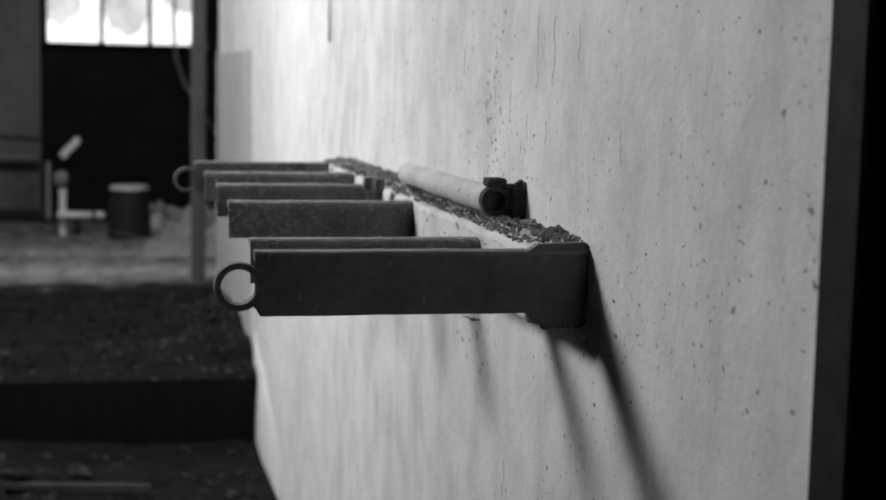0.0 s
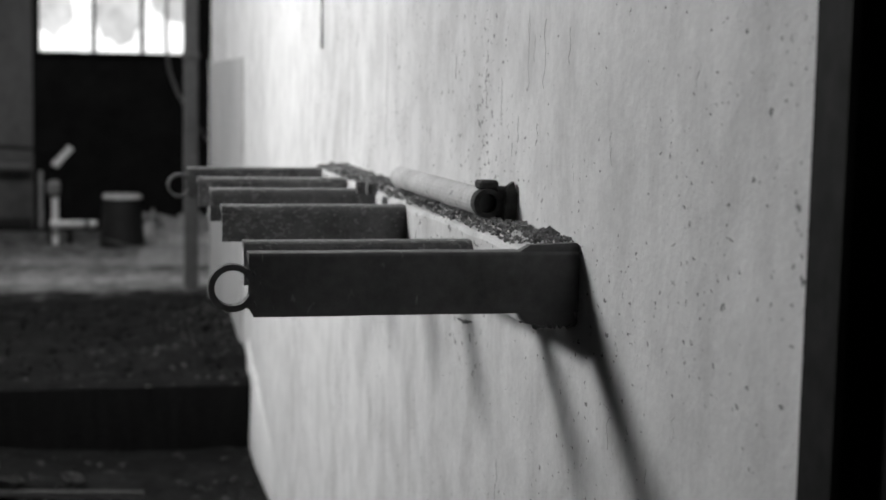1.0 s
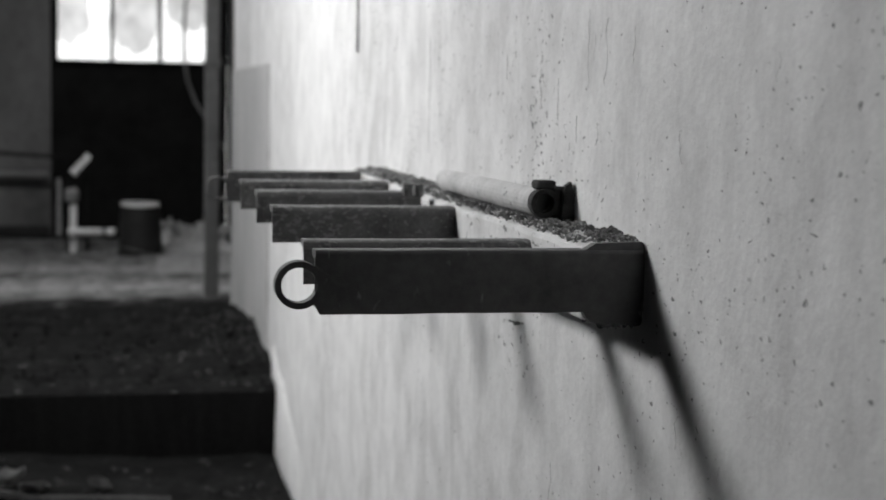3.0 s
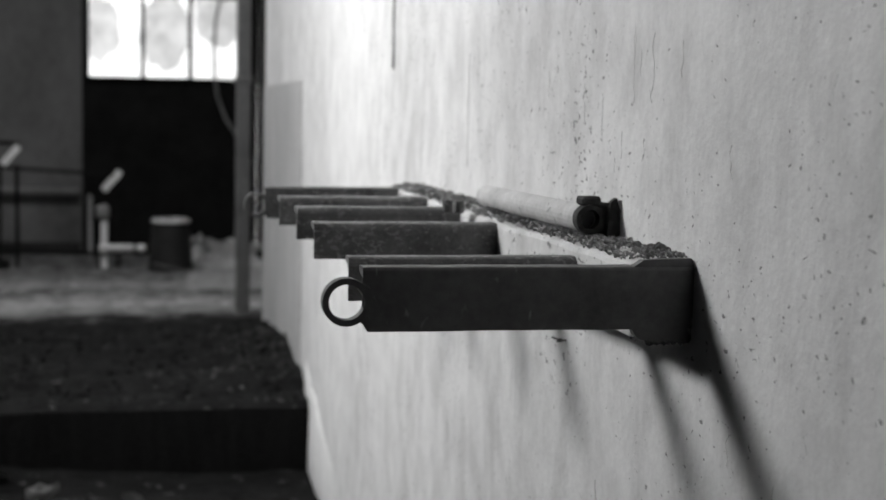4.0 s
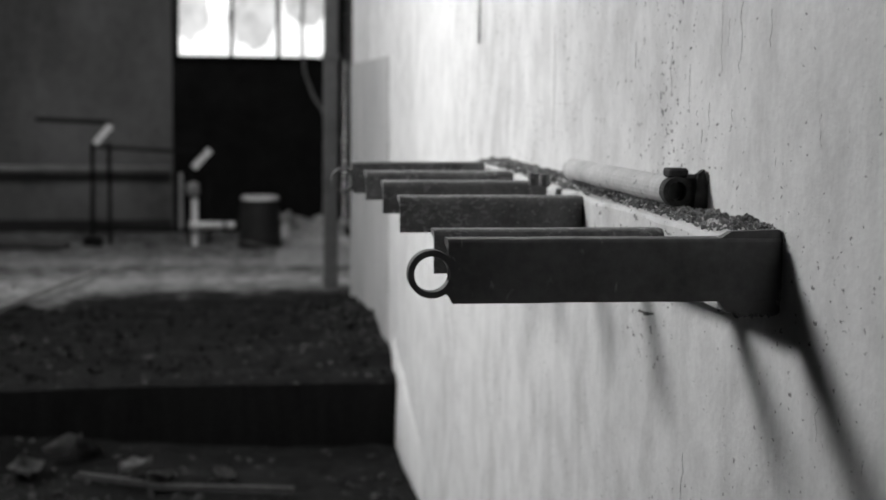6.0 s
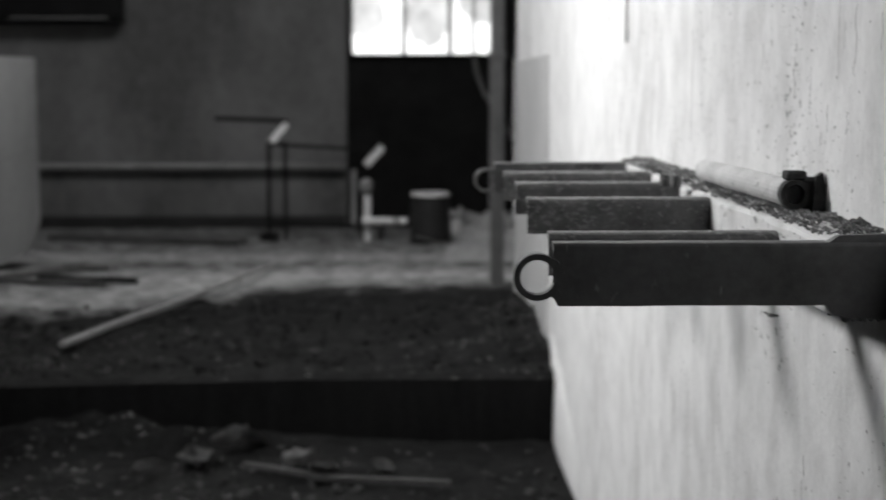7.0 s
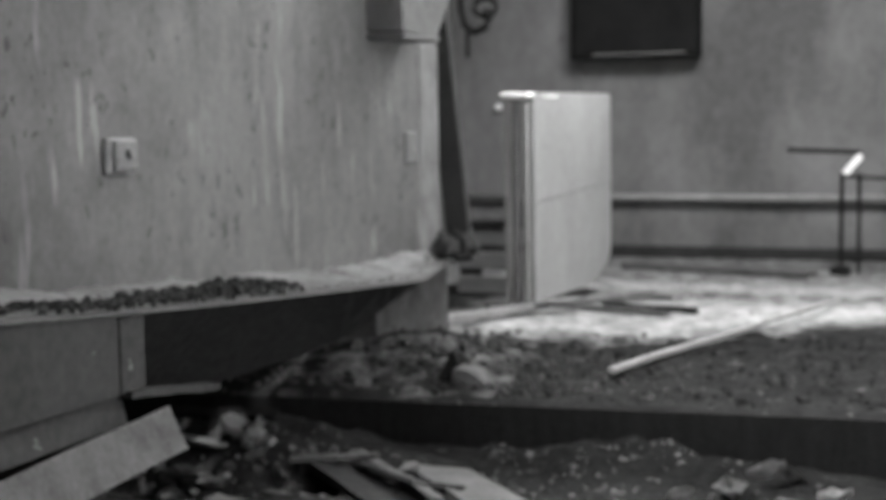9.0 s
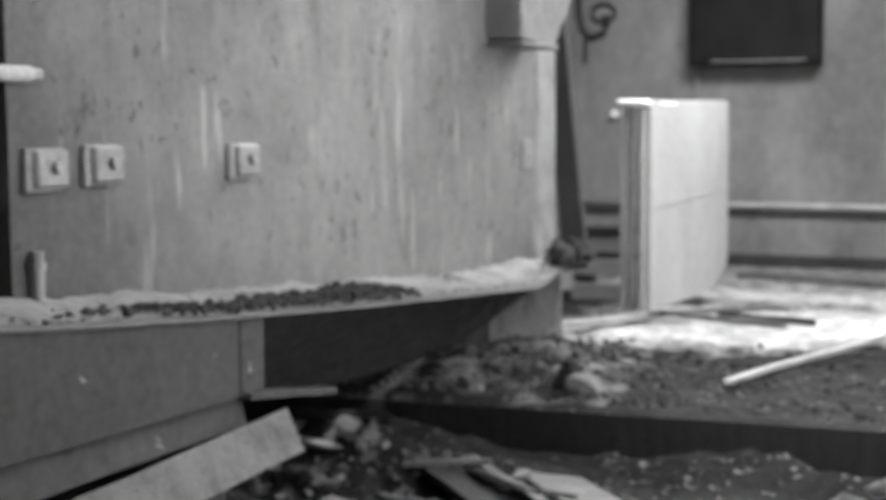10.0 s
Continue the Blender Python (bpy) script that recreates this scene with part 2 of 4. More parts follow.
def hollow(c0, c1, r_out, r_in, sides=24):
    """A short or long hollow pipe from c0 to c1."""
    bm = bmesh.new()
    c0, c1 = Vector(c0), Vector(c1)
    d = (c1 - c0).normalized()
    u = d.orthogonal().normalized()
    w = d.cross(u)
    loops = []
    for c, r in ((c0, r_out), (c1, r_out), (c1, r_in), (c0, r_in)):
        loops.append([bm.verts.new(c + r * (u * math.cos(a) + w * math.sin(a))) for a in (2 * math.pi * k / sides for k in range(sides))])
    for i in range(4):
        q, s = loops[i], loops[(i + 1) % 4]
        for k in range(sides):
            bm.faces.new((q[k], q[(k + 1) % sides], s[(k + 1) % sides], s[k]))
    bmesh.ops.recalc_face_normals(bm, faces=bm.faces[:])
    return bm


def lathe(profile, sides=32, bm=None, at=(0, 0, 0)):
    bm = bm or bmesh.new()
    rings = [[bm.verts.new((at[0] + r * math.cos(a), at[1] + r * math.sin(a), at[2] + z)) for a in (2 * math.pi * k / sides for k in range(sides))] for r, z in profile]
    for q, s in zip(rings, rings[1:]):
        for k in range(sides):
            bm.faces.new((q[k], q[(k + 1) % sides], s[(k + 1) % sides], s[k]))
    bmesh.ops.recalc_face_normals(bm, faces=bm.faces[:])
    return bm


def prism(outline, axis, a, b, bm=None):
    """A flat outline (pairs in the two other axes) given thickness from a to b along axis."""
    bm = bm or bmesh.new()

    def put(p, h):
        c = list(p)
        c.insert("xyz".index(axis), h)
        return bm.verts.new(c)
    lo = [put(p, a) for p in outline]
    hi = [put(p, b) for p in outline]
    bm.faces.new(lo)
    bm.faces.new(hi[::-1])
    for k in range(len(lo)):
        j = (k + 1) % len(lo)
        bm.faces.new((lo[k], lo[j], hi[j], hi[k]))
    bmesh.ops.recalc_face_normals(bm, faces=bm.faces[:])
    return bm


def plank(p, q, width, thick, bm=None, tilt=0.0, seed=0):
    """A board from p to q (its middle line), with slightly broken edges."""
    bm = bm or bmesh.new()
    p, q = Vector(p), Vector(q)
    d = (q - p)
    side = d.cross(Vector((0, 0, 1))).normalized()
    up = side.cross(d).normalized()
    side, up = side * math.cos(tilt) + up * math.sin(tilt), up * math.cos(tilt) - side * math.sin(tilt)
    n = 8
    rings = []
    for i in range(n + 1):
        c = p + d * (i / n)
        w = width / 2 * (1 + 0.06 * noise.noise(Vector((i * 0.9, seed, 0))))
        bend = up * (0.006 * noise.noise(Vector((i * 0.4, seed, 5))))
        rings.append([bm.verts.new(c + bend + side * a * w + up * b * thick / 2) for a, b in ((-1, -1), (1, -1), (1, 1), (-1, 1))])
    for r, s in zip(rings, rings[1:]):
        for k in range(4):
            bm.faces.new((r[k], r[(k + 1) % 4], s[(k + 1) % 4], s[k]))
    bm.faces.new(rings[0][::-1])
    bm.faces.new(rings[-1])
    bmesh.ops.recalc_face_normals(bm, faces=bm.faces[:])
    return bm


def face_grid(bm, origin, u, v, nu, nv, normal, amp, scale):
    """A gently uneven sheet."""
    origin, u, v, normal = Vector(origin), Vector(u), Vector(v), Vector(normal)
    g = []
    for i in range(nu + 1):
        row = []
        for j in range(nv + 1):
            p = origin + u * (i / nu) + v * (j / nv)
            edge = min(1.0, 8 * min(i, nu - i) / nu) * min(1.0, 8 * min(j, nv - j) / nv)
            row.append(bm.verts.new(p + normal * amp * edge * (noise.noise(p * scale) + 0.4 * noise.noise(p * scale * 3.1))))
        g.append(row)
    for i in range(nu):
        for j in range(nv):
            bm.faces.new((g[i][j], g[i + 1][j], g[i + 1][j + 1], g[i][j + 1]))


def wall_sheet(name, origin, u, v, thick, mat_, nu, nv, amp=0.004, scale=2.0):
    """A wall with thickness whose seen face is uneven plaster; thick points away from the room."""
    bm = bmesh.new()
    o, u, v, k = Vector(origin), Vector(u), Vector(v), Vector(thick)
    face_grid(bm, o, u, v, nu, nv, -k.normalized(), amp, scale)
    a = [bm.verts.new(o + e) for e in (Vector(), u, u + v, v)]
    b = [bm.verts.new(o + k + e) for e in (Vector(), u, u + v, v)]
    bm.faces.new(b)
    for i in range(4):
        j = (i + 1) % 4
        bm.faces.new((a[i], a[j], b[j], b[i]))
    bmesh.ops.remove_doubles(bm, verts=bm.verts[:], dist=0.0005)
    bmesh.ops.recalc_face_normals(bm, faces=bm.faces[:])
    return link(name, bm, mat_, smooth=False)


def stone(bm, c, r, rng, flat=0.7):
    m = Matrix.LocRotScale(c, Euler([rng.uniform(0, 6.3) for _ in range(3)]), [r * rng.uniform(0.6, 1.2), r * rng.uniform(0.6, 1.2), r * flat * rng.uniform(0.6, 1.2)])
    res = bmesh.ops.create_icosphere(bm, subdivisions=1, radius=1.0, matrix=m)
    for v in res["verts"]:
        v.co += Vector([rng.uniform(-0.28, 0.28) * r for _ in range(3)])


def stones(name, spots, mat_, label, category, seed=1, flat=0.7):
    """Loose pieces: spots give (x, y, z, radius)."""
    rng = random.Random(seed)
    vs, fs = [], []
    base = bmesh.new()
    bmesh.ops.create_icosphere(base, subdivisions=1, radius=1.0)
    bv = [v.co.copy() for v in base.verts]
    bf = [[v.index for v in f.verts] for f in base.faces]
    base.free()
    for x, y, z, r in spots:
        rot_ = Euler([rng.uniform(0, 6.3) for _ in range(3)]).to_matrix()
        s = Vector((rng.uniform(0.6, 1.3), rng.uniform(0.6, 1.3), rng.uniform(0.5, 1.0) * flat))
        o = len(vs)
        for v in bv:
            j = Vector([rng.uniform(-0.22, 0.22) for _ in range(3)])
            w = rot_ @ Vector([(a + b) * c for a, b, c in zip(v, j, s)])
            vs.append((x + r * w.x, y + r * w.y, z + r * w.z))
        fs += [[o + i for i in f] for f in bf]
    me = bpy.data.meshes.new(name)
    me.from_pydata(vs, [], fs)
    me.materials.append(mat_)
    return tagged(new(name, me), label, category, kind="stuff")


# ---- ground ----
STEP_Y, LOW = 3.79, -0.085
WX = 0.372


def lower_z(x, y):
    p = Vector((x, y, 0))
    return LOW + 0.018 * noise.noise(p * 2.2) + 0.010 * noise.noise(p * 9) + 0.03 * max(0.0, (y - step_y(x) + 0.34) / 0.34) + 0.05 * max(0.0, (-x - 1.5) / 1.0) + (0.13 + 0.04 * noise.noise(p * 11)) * math.exp(-((y - 3.50 - 0.1 * (x + 1.85)) / 0.22) ** 2 - ((x + 1.85) / 0.45) ** 2) + (0.07 + 0.05 * noise.noise(p * 14)) * math.exp(-((step_y(x) - y) / 0.09) ** 2 - ((x + 0.85) / 0.4) ** 2)


def upper_z(x, y):
    p = Vector((x, y, 1))
    t = max(0.0, y - step_y(x))
    base = 0.094 + 0.008 * min(1.0, t / 0.03) + 0.03 * math.exp(-((t - 0.5) / 0.5) ** 2) - 0.10 * min(1.0, max(0.0, (t - 0.6) / 3.2))
    heap = 0.07 * math.exp(-((x - 0.45) / 0.30) ** 2 - ((y - 4.75) / 0.8) ** 2)
    heap += 0.07 * math.exp(-((x + 1.80) / 0.40) ** 2 - ((y - 4.10) / 0.50) ** 2)
    heap += 0.03 * math.exp(-((x + 1.70) / 0.22) ** 2 - ((y - 4.50) / 0.25) ** 2)
    fade = min(1.0, t / 0.08)
    rough = 0.012 * noise.noise(p * 3.0) + 0.016 * noise.noise(p * 8) + 0.006 * noise.noise(p * 31)
    return base + heap * min(1.0, t / 0.3) + fade * rough * (1.0 if y < 5.6 else 0.45)


def step_y(x):
    return STEP_Y + 0.10 * (min(x, -0.3) + 0.3)


def sheet(name, x0, x1, y0, y1, step, fz, mat_):
    nx, ny = int((x1 - x0) / step), int((y1 - y0) / step)
    vs, dust = [], []
    for j in range(ny + 1):
        for i in range(nx + 1):
            x = x0 + (x1 - x0) * i / nx
            a0 = step_y(x) if y0 == STEP_Y else y0
            a1 = step_y(x) if y1 == STEP_Y else y1
            y = a0 + (a1 - a0) * j / ny
            vs.append((x, y, fz(x, y)))
            dust.append(dust_and_light_at(x, y))
    fs = [(j * (nx + 1) + i, j * (nx + 1) + i + 1, (j + 1) * (nx + 1) + i + 1, (j + 1) * (nx + 1) + i) for j in range(ny) for i in range(nx)]
    me = bpy.data.meshes.new(name)
    me.from_pydata(vs, [], fs)
    me.materials.append(mat_)
    a = me.attributes.new("dust", "FLOAT", "POINT")
    a.data.foreach_set("value", dust)
    return new(name, me)


def dust_and_light_at(x, y):
    """How pale the soil is: lime dust spread across the far floor, and painted light."""
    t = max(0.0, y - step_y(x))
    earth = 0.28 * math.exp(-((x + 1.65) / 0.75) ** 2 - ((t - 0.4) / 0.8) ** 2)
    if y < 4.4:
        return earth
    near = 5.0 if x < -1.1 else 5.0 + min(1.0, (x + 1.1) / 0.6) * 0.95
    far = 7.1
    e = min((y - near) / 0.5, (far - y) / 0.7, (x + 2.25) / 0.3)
    # Extra paleness past x 0.16 paints the light by the door.
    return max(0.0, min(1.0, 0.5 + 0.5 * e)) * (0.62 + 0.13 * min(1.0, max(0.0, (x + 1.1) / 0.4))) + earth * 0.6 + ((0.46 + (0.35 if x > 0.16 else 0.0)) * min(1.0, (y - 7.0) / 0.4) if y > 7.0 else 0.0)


tagged(sheet("floor", -3.4, 1.6, -1.6, STEP_Y, 0.035, lower_z, SOIL), "dark earth floor strewn with plaster crumbs and leaves", "floor", kind="structure")
tagged(sheet("ground", -3.4, 1.6, STEP_Y, 9.2, 0.03, upper_z, GROUND), "raised floor of dark soil with pale lime dust and a painted lit patch", "ground", kind="structure")
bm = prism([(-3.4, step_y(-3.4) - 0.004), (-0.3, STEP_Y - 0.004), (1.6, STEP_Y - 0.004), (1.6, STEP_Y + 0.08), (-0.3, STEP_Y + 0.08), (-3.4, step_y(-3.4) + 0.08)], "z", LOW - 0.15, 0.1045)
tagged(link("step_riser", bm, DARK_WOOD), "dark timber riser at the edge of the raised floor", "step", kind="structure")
tagged(link("floor_base", box((-3.6, -1.8, -0.5), (1.8, 9.4, -0.26)), CONCRETE), "ground slab beneath the earth floor", "floor", kind="structure")

# ---- walls ----
H = 3.0
tagged(wall_sheet("wall_east", (WX, 0.717, -0.25), (0, 4.64, 0), (0, 0, H + 0.25), (0.26, 0, 0), PLASTER, 180, 110, 0.004, 2.3), "whitewashed plaster wall with fine vertical cracks and pits", "wall", kind="structure")
# Black colour stands in for the darkness past the wall's two ends.
tagged(link("wall_east_far", box((0.62, 5.40, -0.25), (0.80, 9.05, H)), BLACK), "wall coloured black for the dark behind the steel post", "wall", kind="structure")
tagged(link("wall_east_near", box((0.385, -1.6, -0.25), (0.63, 0.67, H)), BLACK), "wall coloured black for the shadow beside the doorway", "wall", kind="structure")
tagged(link("door_frame_near", box((0.366, 0.672, -0.25), (0.60, 0.7155, H), 0.003), SHEET), "dark painted door jamb at the end of the wall", "door frame", kind="structure")
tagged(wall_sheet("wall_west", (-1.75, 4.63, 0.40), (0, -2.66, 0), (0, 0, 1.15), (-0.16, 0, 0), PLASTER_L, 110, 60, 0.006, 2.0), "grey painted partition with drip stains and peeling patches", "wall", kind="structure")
bm = box((-1.97, 3.27, 1.55), (-1.75, 4.63, H))
box((-1.97, 1.97, 1.55), (-1.75, 2.43, H), bm=bm)
box((-1.97, 2.43, 1.55), (-1.75, 3.27, 1.77), bm=bm)
box((-1.97, 2.43, 2.47), (-1.75, 3.27, H), bm=bm)
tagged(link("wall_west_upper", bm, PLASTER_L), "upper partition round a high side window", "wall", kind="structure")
tagged(link("wall_west_near", box((-1.95, -1.6, 0.40), (-1.80, 1.965, H)), SHEET_GREY), "darker grey partition wall", "wall", kind="structure")
tagged(wall_sheet("wall_west_foot", (-1.765, 4.74, -0.3), (0, -0.62, 0), (0, 0, 0.70), (-0.15, 0, 0), MORTAR, 24, 16, 0.014, 6.0), "grey rendered foot at the end of the partition", "wall", kind="structure")
# Black backing: the hollow's shade is put into its colour.
tagged(link("wall_west_recess", box((-2.75, -1.6, -0.3), (-2.65, 4.40, 0.62)), BLACK), "back of the hollow under the partition, its shade coloured black", "wall", kind="structure")
tagged(link("recess_top", box((-2.65, -1.6, 0.50), (-1.96, 4.40, 0.62)), BLACK), "top of the hollow under the partition, its shade coloured black", "wall", kind="structure")
tagged(link("dado", rough_up(box((WX - 0.006, 4.085, -0.2), (WX + 0.02, 5.352, 0.958), 0.002), 0.001, 5), PLASTER_D), "greyer rendered dado at the far end of the wall", "dado", kind="structure")
tagged(link("wall_west_far", box((-3.6, 4.4, -0.3), (-3.4, 9.2, H)), PLASTER_B), "plain grey side wall of the back room", "wall", kind="structure")
tagged(link("wall_west_return", box((-3.4, 4.42, -0.3), (-1.92, 4.52, H)), PLASTER_B), "plain grey return wall behind the partition", "wall", kind="structure")
tagged(link("wall_south", box((-1.95, -1.8, -0.3), (0.63, -1.6, H)), PLASTER_B), "plain grey wall that closes the room", "wall", kind="structure")
BY = 9.05
DX0, DX1 = -0.415, 0.62
tagged(wall_sheet("wall_north", (-3.4, BY, -0.2), (2.985, 0, 0), (0, 0, H + 0.2), (0, 0.22, 0), PLASTER_B, 110, 110, 0.006, 1.7), "blotched grey plaster end wall", "wall", kind="structure")

# ceiling with a roof opening
bm = bmesh.new()
for a, b in (((-3.6, -1.8), (1.8, 5.7)), ((-3.6, 5.7), (-1.95, 6.9)), ((0.35, 5.7), (1.8, 6.9)), ((-3.6, 6.9), (1.8, 9.4))):
    box((*a, H), (*b, H + 0.15), bm=bm)
tagged(link("ceiling", bm, PLASTER_B), "plain ceiling with a roof opening", "ceiling", kind="structure")

# ---- door with window in the end wall ----
door = thing("door_1", (0.1, BY, 0.0), "black end door below a bright three-pane window", "door", kind="structure")


def at_door(bm):
    bmesh.ops.translate(bm, verts=bm.verts[:], vec=(-0.1, -BY, 0))
    return bm


part("door_panel", at_door(box((DX0, BY + 0.02, -0.1), (DX1, BY + 0.10, 1.04), 0.004)), BLACK, door, "black boarded lower panel")
for x0, x1 in ((DX0, -0.375), (-0.074, -0.050), (0.208, 0.232), (0.515, DX1)):
    part("window_bar", at_door(box((x0, BY, 1.04), (x1, BY + 0.07, 1.56), 0.003)), BLACK, door)
part("window_rail", at_door(box((DX0, BY - 0.01, 1.04), (DX1, BY + 0.08, 1.062), 0.003)), BLACK, door)
part("window_head", at_door(box((DX0, BY - 0.01, 1.55), (DX1, BY + 0.2, H), 0.003)), BLACK, door)
bm = box((-9, 13.0, -1.5), (9, 13.1, 7.0))
tagged(link("backdrop", bm, OUTSIDE), "overcast white sky outside the window", "backdrop", kind="structure")


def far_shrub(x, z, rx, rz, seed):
    """A far shrub: a lumpy rounded mass that glows instead of being lit."""
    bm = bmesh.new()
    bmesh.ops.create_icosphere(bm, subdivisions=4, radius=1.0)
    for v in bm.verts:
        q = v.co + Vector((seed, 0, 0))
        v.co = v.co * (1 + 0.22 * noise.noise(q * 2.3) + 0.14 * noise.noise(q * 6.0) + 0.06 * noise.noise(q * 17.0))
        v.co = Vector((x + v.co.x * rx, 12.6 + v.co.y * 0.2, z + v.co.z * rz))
    return tagged(link("backdrop_shrub", bm, FOLIAGE), "pale shrub far outside the window, glowing for daylight", "shrub", kind="structure")


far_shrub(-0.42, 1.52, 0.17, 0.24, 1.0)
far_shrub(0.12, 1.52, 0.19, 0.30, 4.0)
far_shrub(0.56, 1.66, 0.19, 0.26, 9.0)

# steel post before the door
post = thing("steel_post", (0.335, 5.98, 0.0), "grey steel post standing beside the wall's end", "post")
bm = box((-0.028, -0.03, -0.02), (0.028, 0.03, H), 0.004)
part("shaft", bm, STEEL, post)
part("foot_plate", box((-0.06, -0.06, -0.02), (0.05, 0.06, 0.052), 0.003), STEEL, post)
part("clamp", box((-0.034, -0.036, 0.98), (0.034, 0.036, 1.01), 0.003), STEEL, post)
tagged(link("loose_cable", tube([(0.40, 9.045, 1.95), (0.40, 8.9, 1.9), (0.395, 8.9, 1.56), (0.36, 8.9, 1.4), (0.352, 8.9, 1.22), (0.357, 8.9, 1.08), (0.372, 8.9, 0.96), (0.42, 8.9, 0.83), (0.49, 8.9, 0.72), (0.56, 8.95, 0.6), (0.60, 9.045, 0.55)], 0.009, 8), STEEL, True), "grey cable hanging loose in front of the window", "cable")

# ---- hook rail on the white wall ----
rail = thing("hook_rail", (WX, 1.116, 0.72), "plastered wall rail with dark iron arms sticking out", "hook rail")
RO = Vector((WX, 1.116, 0.72))


def at_rail(bm):
    bmesh.ops.translate(bm, verts=bm.verts[:], vec=-RO)
    return bm


bm = box((0.322, 1.122, 0.692), (WX + 0.01, 2.30, 0.752), 0.005, seg=2)
bmesh.ops.subdivide_edges(bm, edges=[e for e in bm.edges if abs(e.verts[0].co.y - e.verts[1].co.y) > 0.5], cuts=40)
for v in bm.verts:
    v.co += noise.noise_vector(v.co * 14) * 0.003
part("beam", at_rail(bm), PLASTER, rail, "whitewashed plaster beam")
# The beam's near end face; its shade is put in as a dark colour.
bm = prism([(0.3215, 0.700), (0.3215, 0.7505), (0.330, 0.7555), (0.369, 0.757), (0.3735, 0.752), (0.3735, 0.695), (0.369, 0.689), (0.345, 0.6905), (0.328, 0.692), (0.324, 0.696)], "y", 1.1155, 1.124)
part("shaded_beam_end", at_rail(rough_up(bm, 0.0007, 60)), IRON_DARK, rail, "dark near end of the beam, its shade put into the colour")


def arm(y, tip, root, top, height, mat_, slant=0.0, flange=0.026, ring=False, seed=0):
    """An angle-iron arm: upright plate, rolled top flange and, at some, a ring welded to its tip."""
    bm = bmesh.new()
    t = 0.005
    n = 14
    e = 0.003 if ring else 0.008
    prof = [(0, -height), (0, -0.86 * height), (0, -e), (0.13 * e, -0.62 * e), (0.38 * e, -0.26 * e), (0.7 * e, -0.06 * e), (1.1 * e, 0), (flange, 0), (flange, -t), (t + 0.004, -t - 0.002), (t, -t - e), (t, -0.86 * height), (t, -height)]
    rings = []
    for i in range(n + 1):
        k = i / n
        x = tip + (root - tip) * k
        row = []
        for py, pz in prof:
            w = noise.noise(Vector((x * 30, pz * 30, seed)))
            sx = slant * (-pz / height) if i == n else 0.0
            if ring and i == 0:
                sx = -0.001 + (0.004 if -pz > 0.9 * height else 0.0)
            row.append(bm.verts.new((x + sx, y + py + 0.0004 * w, top + pz + 0.0004 * noise.noise(Vector((x * 22, seed, 3))))))
        rings.append(row)
    m = len(prof)
    for q, s in zip(rings, rings[1:]):
        for k in range(m):
            bm.faces.new((q[k], q[(k + 1) % m], s[(k + 1) % m], s[k]))
    bm.faces.new(rings[0])
    bm.faces.new(rings[-1][::-1])
    bmesh.ops.recalc_face_normals(bm, faces=bm.faces[:])
    a = part("arm", at_rail(bm), mat_, rail)
    if ring:
        c = Vector((tip - 0.0135, y + 0.004, top - 0.0265))
        part("ring", at_rail(hollow(c - Vector((0, 0.0065, 0)), c + Vector((0, 0.006, 0)), 0.0184, 0.0137, 40)), mat_, a, "short iron ring", smooth=False)
        bm = bmesh.new()
        rng = random.Random(seed)
        for k in range(9):
            an = -0.95 + 1.9 * k / 8
            stone(bm, c + Vector((0.0185 * math.cos(an) + 0.0030, -0.002, 0.0185 * math.sin(an))), 0.0029, rng, 1.0)
        part("weld", at_rail(bm), mat_, a)
    return a


arm(1.1135, 0.107, 0.3725, 0.7505, 0.0495, IRON_DARK, flange=0.004 + 0.016, ring=True, seed=1)
arm(1.268, 0.1165, 0.326, 0.7430, 0.038, IRON, flange=0.022, seed=2)
arm(1.573, 0.121, 0.322, 0.750, 0.0385, IRON, slant=0.006, flange=0.03, seed=3)
arm(1.765, 0.122, 0.322, 0.7545, 0.0385, IRON, slant=0.006, flange=0.03, seed=4)
arm(1.985, 0.121, 0.322, 0.7545, 0.0385, IRON, slant=0.004, flange=0.03, seed=5)
arm(2.181, 0.119, 0.316, 0.7575, 0.046, IRON, flange=0.026, ring=True, seed=6)
for y, x, z in ((1.70, 0.305, 0.757), (1.72, 0.296, 0.757)):
    part("bolt", at_rail(lathe([(0.0, 0.010), (0.006, 0.010), (0.007, 0.0), (0.006, -0.004), (0, -0.004)], 8, at=(x, y, z))), IRON, rail)

rng = random.Random(5)
pale, dark = [], []
for k in range(6500):
    y = 1.13 + 1.16 * rng.random()
    x = 0.3215 + 0.049 * rng.random() ** 0.75
    heap = noise.noise(Vector((y * 16, x * 40, 0))) + 0.6 * noise.noise(Vector((y * 45, x * 90, 3)))
    z = 0.7530 + 0.0035 * rng.random() + (0.003 if x > 0.340 else 0.0) + max(0.0, heap) * 0.004
    r = rng.choice((0.0006, 0.0008, 0.0010, 0.0014, 0.0022))
    (dark if heap > 0.22 or rng.random() < 0.18 else pale).append((x, y, z, r * (1.15 if heap > 0.25 else 1.0)))
for k in range(90):
    dark.append((0.340 + 0.030 * rng.random(), 1.122 + 0.06 * rng.random() ** 1.5, 0.7560 + 0.002 * rng.random(), 0.0008 + 0.0014 * rng.random()))
stones("plaster_on_rail", pale, DIRT, "crumbled pale plaster lying along the wall rail", "dirt", 3, 0.38)
stones("dirt_on_rail", dark, RUST, "dark clots of dirt and rust flakes along the wall rail", "dirt", 4, 0.45)
bm = bmesh.new()
